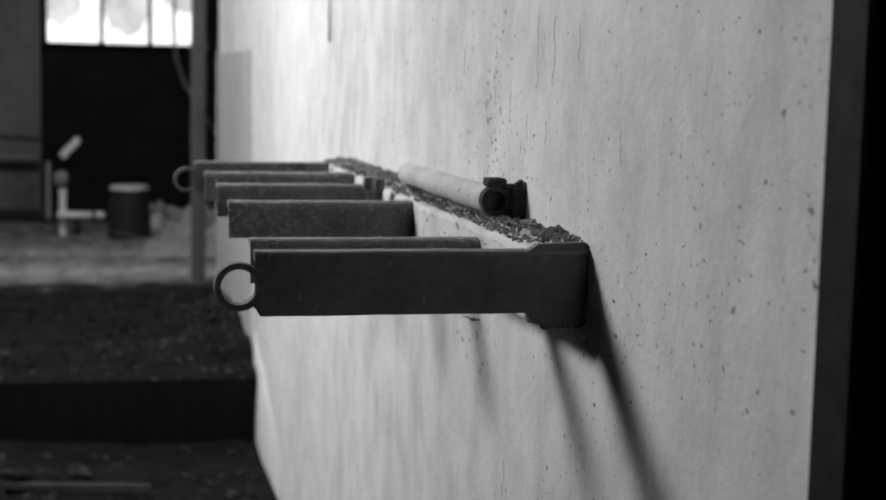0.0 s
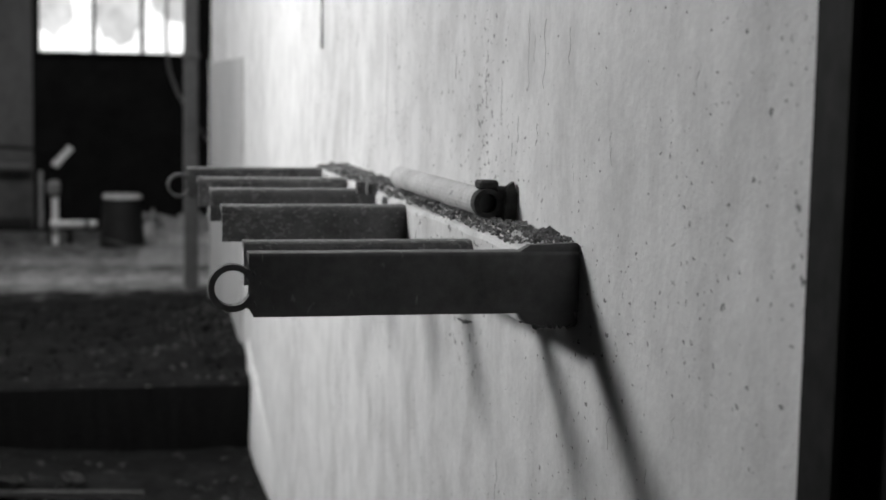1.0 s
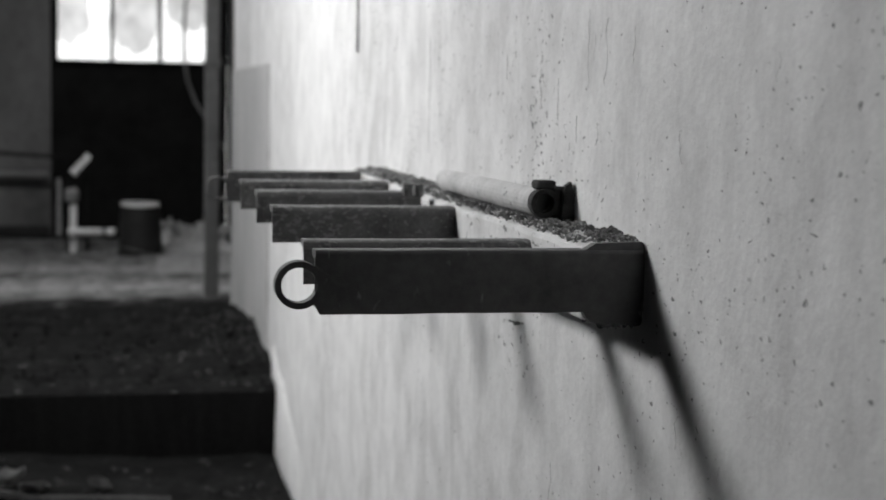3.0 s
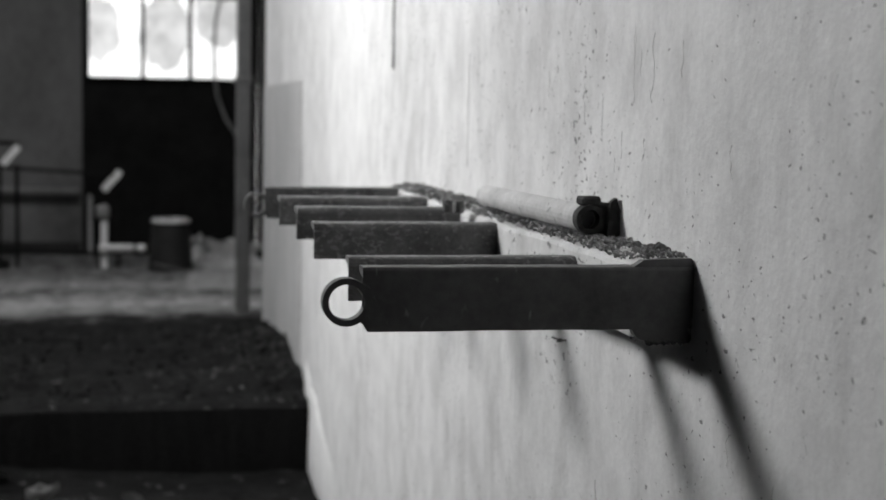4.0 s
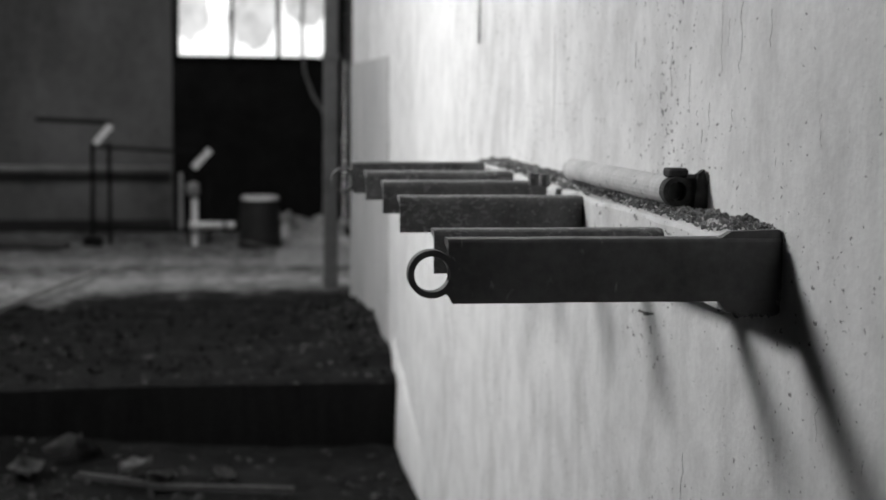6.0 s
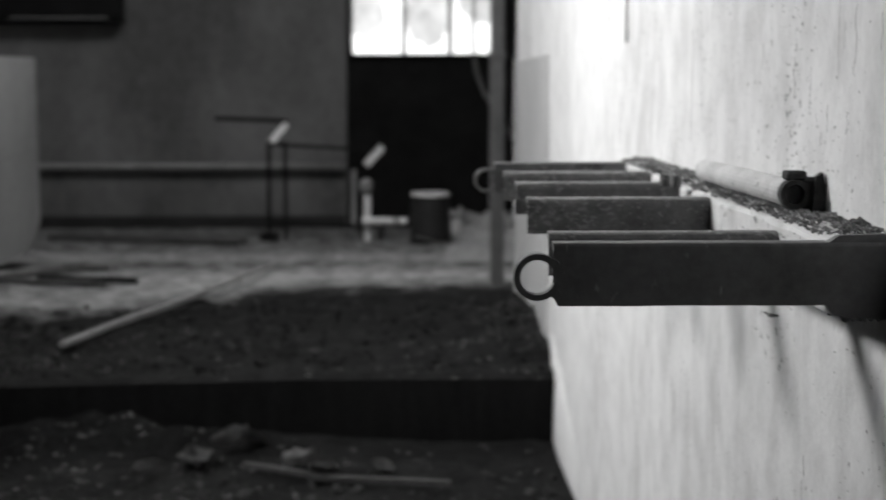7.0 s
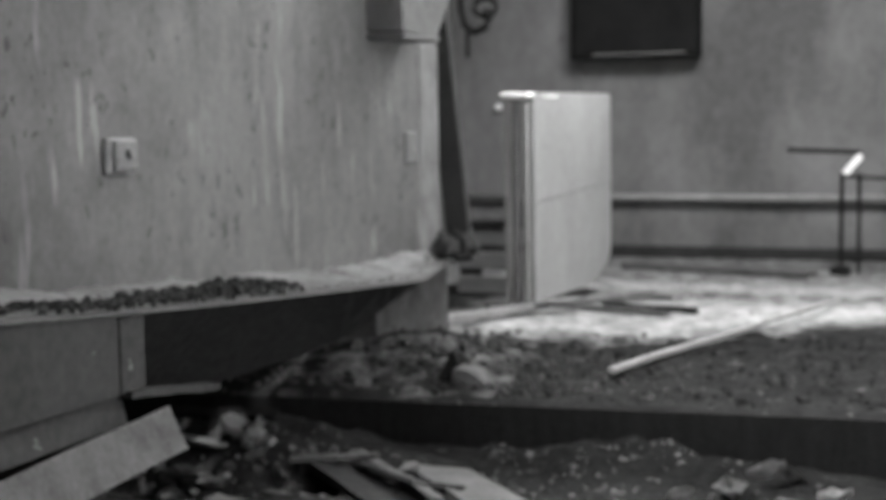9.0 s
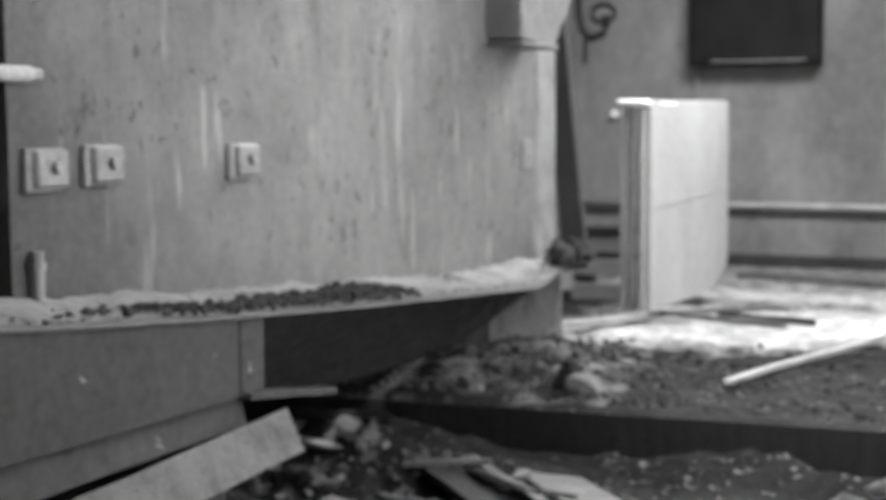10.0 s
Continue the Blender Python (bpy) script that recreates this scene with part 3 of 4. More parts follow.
for k in range(70):
    u = rng.random()
    stone(bm, Vector((0.334 + 0.040 * u, 1.1155 + 0.05 * rng.random() ** 2, 0.6900 - 0.0015 * rng.random() + 0.001 * u)), 0.0010 + 0.0018 * rng.random(), rng, 0.8)
part("rust_crust", at_rail(bm), RUST, rail, "crumbling rust under the rail's end")
nail = thing("wall_nail", (WX, 1.472, 0.636), "small bent rusty nail in the whitewashed wall", "nail")
part("shank", tube([(0.004, 0, 0), (-0.006, 0.002, 0.0005), (-0.011, 0.012, 0.002)], 0.0012, 6), RUST, nail)
part("head", rough_up(lathe([(0, 0.003), (0.003, 0.002), (0.0034, -0.001), (0, -0.002)], 8, at=(-0.006, 0, 0)), 0.001, 200), RUST, nail)

pipe = thing("pipe_stub", (0.347, 1.32, 0.77), "short limewashed pipe with a dark clamp lying on the rail", "pipe")


def at_pipe(bm):
    bmesh.ops.translate(bm, verts=bm.verts[:], vec=(-0.347, -1.32, -0.77))
    return bm


hb = hollow((0.345, 1.318, 0.7735), (0.350, 1.75, 0.7705), 0.0130, 0.0092, 20)
bmesh.ops.subdivide_edges(hb, edges=[e for e in hb.edges if e.calc_length() > 0.2], cuts=14)
for v in hb.verts:
    v.co += noise.noise_vector(v.co * 40) * 0.0007
part("pipe", at_pipe(hb), PIPE_WHITE, pipe, smooth=False)
part("clamp", at_pipe(rough_up(box((0.3545, 1.322, 0.757), (0.3715, 1.345, 0.788), 0.003), 0.0008, 80)), CLAMP_IRON, pipe, "dark iron clamp")
part("clamp_lug", at_pipe(rough_up(box((0.338, 1.312, 0.786), (0.356, 1.335, 0.7945), 0.002), 0.0008, 90)), CLAMP_IRON, pipe)
part("clamp_fin", at_pipe(rough_up(prism([(0.3585, 0.757), (0.3715, 0.757), (0.3710, 0.780), (0.3675, 0.794), (0.362, 0.79)], "y", 1.302, 1.312), 0.0006, 90)), CLAMP_IRON, pipe)
part("socket", at_pipe(rough_up(hollow((0.345, 1.3085, 0.7735), (0.345, 1.323, 0.7735), 0.0136, 0.0088, 24), 0.0006, 90)), CLAMP_IRON, pipe, "dark iron socket on the pipe's end")
# Darkness inside the open end, drawn as a dark disc.
part("bore", at_pipe(tube([(0.345, 1.326, 0.7735), (0.345, 1.33, 0.7735)], 0.0091, 16)), IRON_DARK, pipe, "dark disc standing for the shade inside the bore")

# a lime batter at the wall's foot by the step, coloured bright as if lit
bm = bmesh.new()
rows_ = []
for k in range(41):
    y = 3.93 - 0.65 * k / 40
    u = k / 40
    h = 0.205 - 0.135 * min(1.0, u / 0.88) ** 0.8 - 0.15 * max(0.0, (u - 0.9) / 0.1) ** 2 + 0.012 * noise.noise(Vector((y * 22, 0, 0)))
    w = 0.009 * math.sin(math.pi * min(1.0, 0.06 + u * 0.94)) + 0.003
    low = -0.16
    rows_.append([bm.verts.new(q) for q in ((WX + 0.01, y, low), (WX - w, y, low), (WX - w * 0.9, y, (low + h) / 2), (WX - w * 0.5, y, h - 0.02), (WX + 0.002, y, h), (WX + 0.01, y, h))])
for q, r in zip(rows_, rows_[1:]):
    for k in range(6):
        bm.faces.new((q[k], q[(k + 1) % 6], r[(k + 1) % 6], r[k]))
bm.faces.new(rows_[0])
bm.faces.new(rows_[-1][::-1])
bmesh.ops.recalc_face_normals(bm, faces=bm.faces[:])
tagged(link("lit_wall_foot", bm, BRIGHT, True), "lime batter at the wall's foot, coloured bright where light strikes it", "lime")

# hairline cracks and a hanging root on the white wall
def crack(y, z0, z1, seed):
    n = max(4, int((z1 - z0) / 0.006))
    pts = [(WX - 0.0005, y + 0.006 * noise.noise(Vector((seed, k * 0.55, 0))) + 0.003 * noise.noise(Vector((seed, k * 1.7, 7))), z0 + (z1 - z0) * k / n) for k in range(n + 1)]
    return pts


crack_top = thing("wall_cracks", (WX, 2.5, 1.0), "dark hairline cracks running down the whitewashed wall", "crack")
rng = random.Random(77)
marks = [(1.95, 0.80, 0.95), (1.42, 0.86, 0.90), (1.36, 0.85, 0.89), (1.27, 0.88, 0.95), (1.22, 0.88, 0.94), (1.15, 0.90, 0.93), (1.30, 0.83, 0.855), (1.24, 0.83, 0.85), (2.05, 0.37, 0.44), (1.35, 0.45, 0.52)]
marks += [(yy, zz, zz + rng.uniform(0.006, 0.03)) for yy, zz in ((rng.uniform(0.85, 2.6), rng.choice((rng.uniform(0.3, 0.66), rng.uniform(0.79, 1.05)))) for _ in range(40))]
for seed, (y, z0, z1) in enumerate(marks):
    w = rng.uniform(0.00014, 0.0003)
    pts = [(WX - 0.0025, q, r) for _, q, r in crack(y, z0, z1, seed * 1.37)]
    part("crack", tube([(p[0] - WX, p[1] - 2.5, p[2] - 1.0) for p in pts], w, 5), DIRT, crack_top)
pts = [(WX - 0.006, 2.546 + 0.006 * noise.noise(Vector((k * 0.5, 2, 0))), 0.945 + k * 0.03) for k in range(14)]
tagged(link("hanging_wire", tube(pts, 0.0022, 6), DIRT, True), "thin dark wire hanging down the whitewashed wall", "wire")

# ---- things before the end wall ----
bucket = thing("bucket", (0.089, 8.17, -0.006), "dull dark bucket standing upside down on the floor", "bucket")
bucket.scale = (0.93, 0.93, 1.0)
part("body", lathe([(0.0, 0.272), (0.100, 0.272), (0.104, 0.280), (0.107, 0.280), (0.109, 0.262), (0.112, 0.255), (0.128, 0.02), (0.133, 0.018), (0.133, 0.0), (0.126, 0.0), (0.106, 0.25), (0, 0.25)], 36), BUCKET, bucket, smooth=False)
part("base_rim", lathe([(0.1015, 0.281), (0.104, 0.286), (0.108, 0.286), (0.1105, 0.280), (0.1115, 0.272), (0.110, 0.268)], 36), BRIGHT, bucket, "pale rim")
part("handle", tube([(0.14 * math.cos(a), 0.14 * math.sin(a) - 0.006, 0.03 + 0.02 * math.sin(a * 2)) for a in [math.pi + math.pi * k / 12 for k in range(13)]], 0.003, 6), STEEL, bucket, "thin wire handle")

frame_ = thing("metal_frame", (-0.5, 8.25, 0.0), "dark metal bench frame with white painted ends", "bench frame")
for x, top, tx in ((-0.80, 0.56, -0.72), (-0.27, 0.43, -0.184)):
    part("white_end", plank((x + 0.5, 0.0, top), (tx + 0.5, 0.02, top + 0.10), 0.05, 0.03), BRIGHT, frame_, "white painted end")
    part("leg", tube([(x + 0.485, 0, top), (x + 0.48, 0, -0.01)], 0.012, 8), BLACK, frame_)
    part("leg", tube([(tx + 0.49, 0.06, top), (tx + 0.49, 0.06, 0.0)], 0.011, 8), BLACK, frame_)
part("top_rail", tube([(-0.30, 0.02, 0.545), (0.30, 0.02, 0.51)], 0.009, 8), BLACK, frame_)
part("arm_rail", tube([(-0.62, 0.05, 0.69), (-0.22, 0.05, 0.675)], 0.012, 8), BLACK, frame_)
part("low_rail", tube([(-0.30, 0.0, 0.10), (0.23, 0.0, 0.08)], 0.010, 8), BLACK, frame_)
part("pale_leg", box((0.215, -0.012, -0.01), (0.250, 0.012, 0.26), 0.002), BRIGHT, frame_, "white painted leg")
part("knuckle", rough_up(box((0.19, -0.03, 0.27), (0.26, 0.03, 0.35), 0.015), 0.006, 40), STEEL, frame_, "grey joint")
part("foot", box((-0.37, -0.05, -0.01), (-0.27, 0.05, 0.05), 0.006), BLACK, frame_)
# Added white strip: the lit corner of the end wall, not a frame part.
part("upright", box((0.145, 0.02, 0.02), (0.168, 0.05, 0.40), 0.002), WHITE_PAINT, frame_, "white strip standing for the end wall's lit corner")
can = thing("fallen_tube", (-0.17, 8.22, 0.11), "bright white tube laid across the frame", "tube")
part("tube", tube([(-0.125, 0, 0.004), (0.06, 0, 0.004)], 0.020, 12), BRIGHT, can, smooth=True)
part("tube_end", tube([(0.075, 0, 0.004), (0.125, 0, 0.004)], 0.020, 12), BRIGHT, can, smooth=True)
rng = random.Random(11)
sp = []
for k in range(420):
    x, y = rng.uniform(0.18, 0.60), rng.uniform(8.25, 8.98)
    h = 0.15 * min(1.0, max(0.0, (y - 8.45) / 0.35)) * (0.7 + 0.5 * noise.noise(Vector((x * 7, y * 5, 0))))
    sp.append((x, y, 0.0 + h * rng.random() ** 0.5, 0.008 + 0.026 * rng.random() ** 2))
stones("pale_rubble", sp, PIPE_WHITE, "low heap of pale broken plaster by the door", "rubble", 4, 0.6)

pipe_run = thing("wall_pipe", (-1.9, BY, 0.385), "pale painted heating pipe along the end wall", "pipe")
part("pipe", tube([(-1.5, -0.06, 0), (1.47, -0.06, -0.004)], 0.021, 12), PALE_WOOD, pipe_run, smooth=True)
for x in (-1.2, -0.2, 0.75):
    part("bracket", box((x, -0.05, -0.035), (x + 0.02, 0.0, -0.018), 0.002), STEEL, pipe_run)
tagged(link("baseboard", box((-3.4, BY - 0.03, -0.05), (DX0 - 0.01, BY - 0.006, 0.075), 0.004), SHEET_GREY), "dark skirting along the end wall", "skirting", kind="structure")

cab = thing("wall_cabinet", (-2.15, BY, 1.25), "dark metal box mounted on the end wall", "wall box")
part("body", box((-0.40, -0.16, 0.0), (0.40, -0.005, 0.75), 0.008), BLACK, cab)
part("door_leaf", box((-0.36, -0.178, 0.03), (0.385, -0.163, 0.72), 0.004), BLACK, cab, "dark door leaf")
part("lower_lip", box((-0.25, -0.19, 0.018), (0.33, -0.165, 0.028), 0.002), STEEL, cab)
part("conduit", tube([(-0.385, -0.03, 0.0), (-0.387, -0.03, -0.45)], 0.012, 8), IRON_DARK, cab, "thin conduit")

# ---- white screen with a post ----
screen = thing("white_screen", (-1.82, 5.86, 0.10), "scuffed white panel with rounded lower corner on a post", "panel")
out = [(0.04, 0.0), (0.04, 0.885), (0.06, 0.897), (1.25, 0.908), (1.28, 0.893), (1.28, 0.14)]
out += [(1.28 - 0.52 * (1 - math.cos(a)), 0.14 - 0.15 * math.sin(a)) for a in [math.pi / 2 * k / 10 for k in range(1, 11)]]
part("panel", prism(out, "x", -0.02, 0.0), WHITE_PAINT, screen)
part("seam", prism([(0.05, 0.428), (0.05, 0.434), (1.27, 0.474), (1.27, 0.468)], "x", 0.0, 0.0025), STEEL, screen)
part("end_post", box((-0.078, -0.02, -0.02), (-0.055, 0.03, 0.87), 0.005), IRON_DARK, screen, "dark upright post")
part("edge_strip", box((-0.115, -0.015, -0.01), (-0.085, 0.02, 0.875), 0.003), WHITE_PAINT, screen)
part("inner_strip", box((-0.04, 0.0, -0.01), (-0.018, 0.03, 0.86), 0.003), WHITE_PAINT, screen)
part("top_cap", rough_up(box((-0.13, -0.03, 0.872), (0.0, 0.40, 0.898), 0.008), 0.004, 20), BRIGHT, screen, "white cap")

crate = thing("wooden_crate", (-2.28, 6.75, 0.03), "small weathered crate behind the white panel", "crate")
for z in (0.0, 0.12, 0.24):
    part("board", box((-0.22, -0.012, z), (0.14, 0.012, z + 0.085), 0.003), CONCRETE, crate)
part("side_board", box((-0.22, 0.012, 0.0), (-0.20, 0.3, 0.32), 0.003), GREY_WOOD, crate)
part("side_board", box((0.12, 0.012, 0.0), (0.14, 0.3, 0.32), 0.003), GREY_WOOD, crate)
part("top_board", box((-0.23, -0.02, 0.325), (0.15, 0.31, 0.345), 0.003), DARK_WOOD, crate)

leaning = tagged(link("leaning_plank", plank((-1.70, 4.72, 0.395), (-1.80, 4.72, 1.35), 0.085, 0.03, tilt=1.57), SHEET_GREY), "dark broken plank leaning behind the partition edge", "plank")
hook = thing("hanging_hook", (-2.46, 7.0, 1.40), "dark iron hook and chain hanging in the back room", "hook")
part("hook", tube([(-0.10, 0, 0.25), (-0.10, 0, 0.05), (-0.08, 0, -0.03), (-0.03, 0, -0.07), (0.03, 0, -0.05), (0.05, 0, 0.0), (0.04, 0, 0.04)], 0.022, 8), BLACK, hook)
part("loop", tube([(0.03 + 0.06 * math.cos(a), 0, 0.05 + 0.045 * math.sin(a)) for a in [2 * math.pi * k / 16 for k in range(17)]], 0.014, 8), BLACK, hook)
part("tail", tube([(-0.065, 0, -0.04), (-0.066, 0, -0.20)], 0.012, 6), BLACK, hook)
part("chain_rod", tube([(-0.10, 0, 0.24), (-0.10, 0, 1.6)], 0.006, 6), IRON_DARK, hook)

# ---- shelf along the partition ----
shelf = thing("wall_shelf", (-1.75, 2.9, 0.43), "grey ledge along the partition, thick with dust", "shelf")
SO = Vector((-1.75, 2.9, 0.43))


def shelf_front(y):
    return 0.425 + 0.062 * (3.87 - y) + 0.012 * max(0.0, 3.0 - y) ** 2


bm = bmesh.new()
rows_ = []
for k in range(25):
    y = 4.62 - (4.62 - 1.50) * k / 24
    zf = shelf_front(min(y, 3.9))
    xf = -1.49 if y < 3.87 else -1.49 - 0.20 * (y - 3.87) / 0.75
    rows_.append([bm.verts.new(Vector(p) - SO) for p in ((-1.76, y, zf - 0.005), (xf, y, zf - 0.005), (xf, y, zf), (-1.62, y, zf + 0.006), (-1.76, y, zf + 0.012))])
for q, s in zip(rows_, rows_[1:]):
    for k in range(5):
        bm.faces.new((q[k], q[(k + 1) % 5], s[(k + 1) % 5], s[k]))
bm.faces.new(rows_[0])
bm.faces.new(rows_[-1][::-1])
bmesh.ops.recalc_face_normals(bm, faces=bm.faces[:])
part("ledge", bm, LEDGE, shelf)
bm = bmesh.new()
lower = ((2.42, 0.302), (3.162, 0.25), (3.48, 0.246), (3.75, 0.255), (4.071, 0.305), (4.344, 0.351))
upper = (2.43, 2.70, 3.0, 3.4, 3.65, 3.86)
rows_ = []
for yu, (yl, zl) in zip(upper, lower):
    zu = shelf_front(yu) - 0.007
    rows_.append([bm.verts.new(Vector(p) - SO) for p in ((-1.512, yu, zu), (-1.72, yl, zl), (-1.732, yl, zl + 0.004), (-1.524, yu, zu))])
for q, r in zip(rows_, rows_[1:]):
    for k in range(4):
        bm.faces.new((q[k], q[(k + 1) % 4], r[(k + 1) % 4], r[k]))
bm.faces.new(rows_[0])
bm.faces.new(rows_[-1][::-1])
bmesh.ops.recalc_face_normals(bm, faces=bm.faces[:])
# The dark colour adds the shadow of the recess under the ledge.
part("tapered_apron", bm, SHEET, shelf, "tapered metal apron, coloured dark for the shade under the ledge")
out = [(2.325, shelf_front(2.325) - 0.006)] + [(y, shelf_front(y) - 0.006) for y in (2.1, 1.9, 1.5)] + [(1.5, 0.366), (2.325, 0.364)]
part("apron", prism([(y - SO.y, z - SO.z) for y, z in out], "x", 0.238, 0.250), SHEET_GREY, shelf, "grey metal apron")
part("bracket", box((0.12, 2.335 - SO.y, 0.362 - SO.z), (0.249, 2.42 - SO.y, shelf_front(2.4) - 0.007 - SO.z), 0.003), SHEET_GREY, shelf)
part("bracket_foot", plank(Vector((-1.51, 2.345, 0.362)) - SO, Vector((-1.51, 2.68, 0.322)) - SO, 0.05, 0.014), SHEET_GREY, shelf)
rng = random.Random(21)
spots = []
for k in range(3000):
    y = 1.7 + 2.7 * rng.random()
    x = -1.74 + (0.22 - 0.26 * max(0.0, y - 3.87)) * rng.random() ** 1.6
    spots.append((x, y, shelf_front(min(y, 3.9)) + 0.005 + 0.022 * max(0.0, (-1.62 - x) / 0.12) * rng.random(), 0.002 + 0.006 * rng.random() ** 2))
stones("dust_on_ledge", spots, DUST, "pale crumbled plaster lying along the ledge", "dust", 8, 0.5)
spots = []
for k in range(2800):
    y = 2.86 + 0.20 * rng.gauss(0, 1) if k % 4 else 2.35 + 0.16 * rng.gauss(0, 1)
    x = -1.585 + 0.04 * rng.gauss(0, 1)
    if -1.70 < x < -1.497 and y < 3.16:
        tall = (0.045 if k % 4 else 0.012) * max(0.0, 1 - ((x + 1.60) / 0.09) ** 2)
        spots.append((x, y, shelf_front(y) + 0.012 + tall * rng.random() * (0.55 + 0.7 * noise.noise(Vector((y * 9, x * 9, 0)))), 0.002 + 0.010 * rng.random() ** 4))
stones("dark_clods", spots, CLOD, "dark clods of dirt heaped on the ledge", "dirt", 9, 0.6)
stones("lump_on_ledge", [(-1.66 + 0.03 * rng.gauss(0, 1), 4.52 + 0.06 * rng.gauss(0, 1), 0.445 + 0.05 * rng.random(), 0.02 + 0.015 * rng.random()) for _ in range(30)], RUBBLE, "lump of broken mortar at the end of the ledge", "mortar", 10)


def switch(y, z, dark):
    s = thing("wall_switch", (-1.75, y, z), "square surface-mounted switch on the stained partition" if not dark else "square switch on the stained partition, its shadow edges modelled dark", "switch", "switches on the partition")
    # A dark base past the cover's left and bottom paints its shadow edges.
    part("base", box((0.0, -0.060, -0.042), (0.014, 0.048, 0.040), 0.004), IRON_DARK if dark else BAKELITE, s)
    part("cover", box((0.0125, -0.044, -0.035), (0.026, 0.048, 0.037), 0.006), BAKELITE, s)
    part("knob", rough_up(lathe([(0, 0.012), (0.010, 0.011), (0.013, 0), (0, 0)], 14), 0.003, 70), IRON_DARK, s).matrix_basis = pose(0.026, 0.006, 0.003, 0, 90, 0)
    return s


switch(2.715, 0.820, True)
switch(2.225, 0.824, True)
switch(2.06, 0.820, False)
hood = thing("vent_hood", (-1.75, 4.35, 1.14), "grey sheet-metal duct with slanted underside on the partition", "duct")
part("duct", prism([(-0.29, 0.02), (-0.02, 0.005), (0.14, 0.18), (0.14, 1.2), (-0.29, 1.2)], "x", 0.0, 0.12), PLASTER_L, hood)
part("flange", box((0.0, -0.30, -0.005), (0.13, -0.01, 0.010), 0.003), PLASTER_L, hood)
plate = thing("latch_plate", (-1.75, 4.38, 0.80), "small pale metal plate with a dark hole", "plate")
part("plate", box((0, -0.045, -0.05), (0.008, 0.045, 0.05), 0.003), BAKELITE, plate)
# The hole's darkness is a dark disc set on the plate.
part("hole", tube([(0.006, 0.015, -0.01), (0.011, 0.015, -0.01)], 0.014, 10), IRON_DARK, plate)
# The partition's rounded edge catches light; a paler strip paints that in.
tagged(link("lit_wall_edge", box((-1.762, 4.46, 0.44), (-1.7455, 4.632, 1.14), 0.004), DUST), "paler strip standing for the lit rounded edge of the partition", "trim", kind="structure")
pv = thing("pipe_nipple", (-1.735, 2.02, 0.59), "short pale pipe stub standing on the ledge", "pipe")
part("stub", tube([(0, 0, -0.03), (0, 0, 0.08)], 0.012, 10), BAKELITE, pv)
part("collar", tube([(0, 0, 0.045), (0, 0, 0.058)], 0.016, 10), BAKELITE, pv)
fx = thing("wall_fitting", (-1.74, 1.99, 0.995), "white ceramic fitting on the partition corner", "fitting")
part("body", tube([(0, -0.12, 0), (0, 0.03, 0)], 0.016, 12), PALE_WOOD, fx)
part("tip", tube([(0, 0.03, 0), (0, 0.055, 0)], 0.012, 12), IRON_DARK, fx)

# ---- lumber and litter ----
tb = thing("timber_trough", (-1.45, 2.1, 0.25), "pale worn timber resting on a plinth below the ledge", "timber")
part("board", plank((0.02, -0.95, -0.035), (-0.02, 0.36, 0.022), 0.095, 0.035, tilt=-1.15), GREY_WOOD, tb)
part("back_board", plank((-0.075, -0.95, 0.065), (-0.075, 0.26, 0.083), 0.07, 0.02, tilt=-1.35), SHEET_GREY, tb)
part("plinth", rough_up(box((-0.25, -0.8, -0.36), (-0.06, 0.20, -0.02), 0.01), 0.012, 12, cuts=5), RUBBLE, tb, "rough dark plinth")


def board(p, q, w, t, mat_, label, tilt=0.0, seed=0, name="plank"):
    return tagged(link(name, plank(p, q, w, t, tilt=tilt, seed=seed), mat_), label, "plank", "boards lying on the floor")


# First board is added dark to stand for the gap beside the others.
board((-1.74, 3.52, 0.0), (-1.16, 2.98, -0.035), 0.11, 0.02, SHEET, "dark board added for the black gap on the lower floor", 0.1, 1)
board((-1.63, 3.58, -0.012), (-1.17, 3.145, -0.028), 0.035, 0.03, DULL_WOOD, "narrow pale edge strip on the lower floor", 0.1, 2)
board((-1.50, 3.72, -0.045), (-0.99, 3.15, -0.043), 0.17, 0.025, DULL_WOOD, "wide grey board on the lower floor", 0.12, 3)
board((-0.988, 4.07, 0.152), (-0.64, 6.6, 0.066), 0.021, 0.014, PALE_WOOD, "long pale batten lying across the raised floor", 0, 4, "batten")
board((-2.10, 5.15, 0.10), (-1.70, 6.12, 0.09), 0.05, 0.025, PALE_WOOD, "pale stick lying before the white panel", 0, 5, "batten")
board((-1.78, 5.90, 0.10), (-1.22, 5.80, 0.085), 0.045, 0.02, GREY_WOOD, "grey stick crossing another before the panel", 0, 6, "batten")
board((-1.95, 5.65, 0.11), (-1.35, 6.4, 0.08), 0.03, 0.02, GREY_WOOD, "thin grey stick on the dusty floor", 0, 7, "batten")
board((-1.55, 6.0, 0.09), (-1.15, 6.05, 0.07), 0.05, 0.02, DARK_WOOD, "dark short board on the dusty floor", 0, 8)
board((-0.25, 3.43, -0.06), (0.08, 3.37, -0.06), 0.016, 0.012, DULL_WOOD, "thin broken stick on the lower floor", 0, 9, "stick")
board((-0.42, 3.50, -0.045), (-0.24, 3.44, -0.06), 0.014, 0.012, DULL_WOOD, "thin bent twig on the lower floor", 0, 10, "stick")


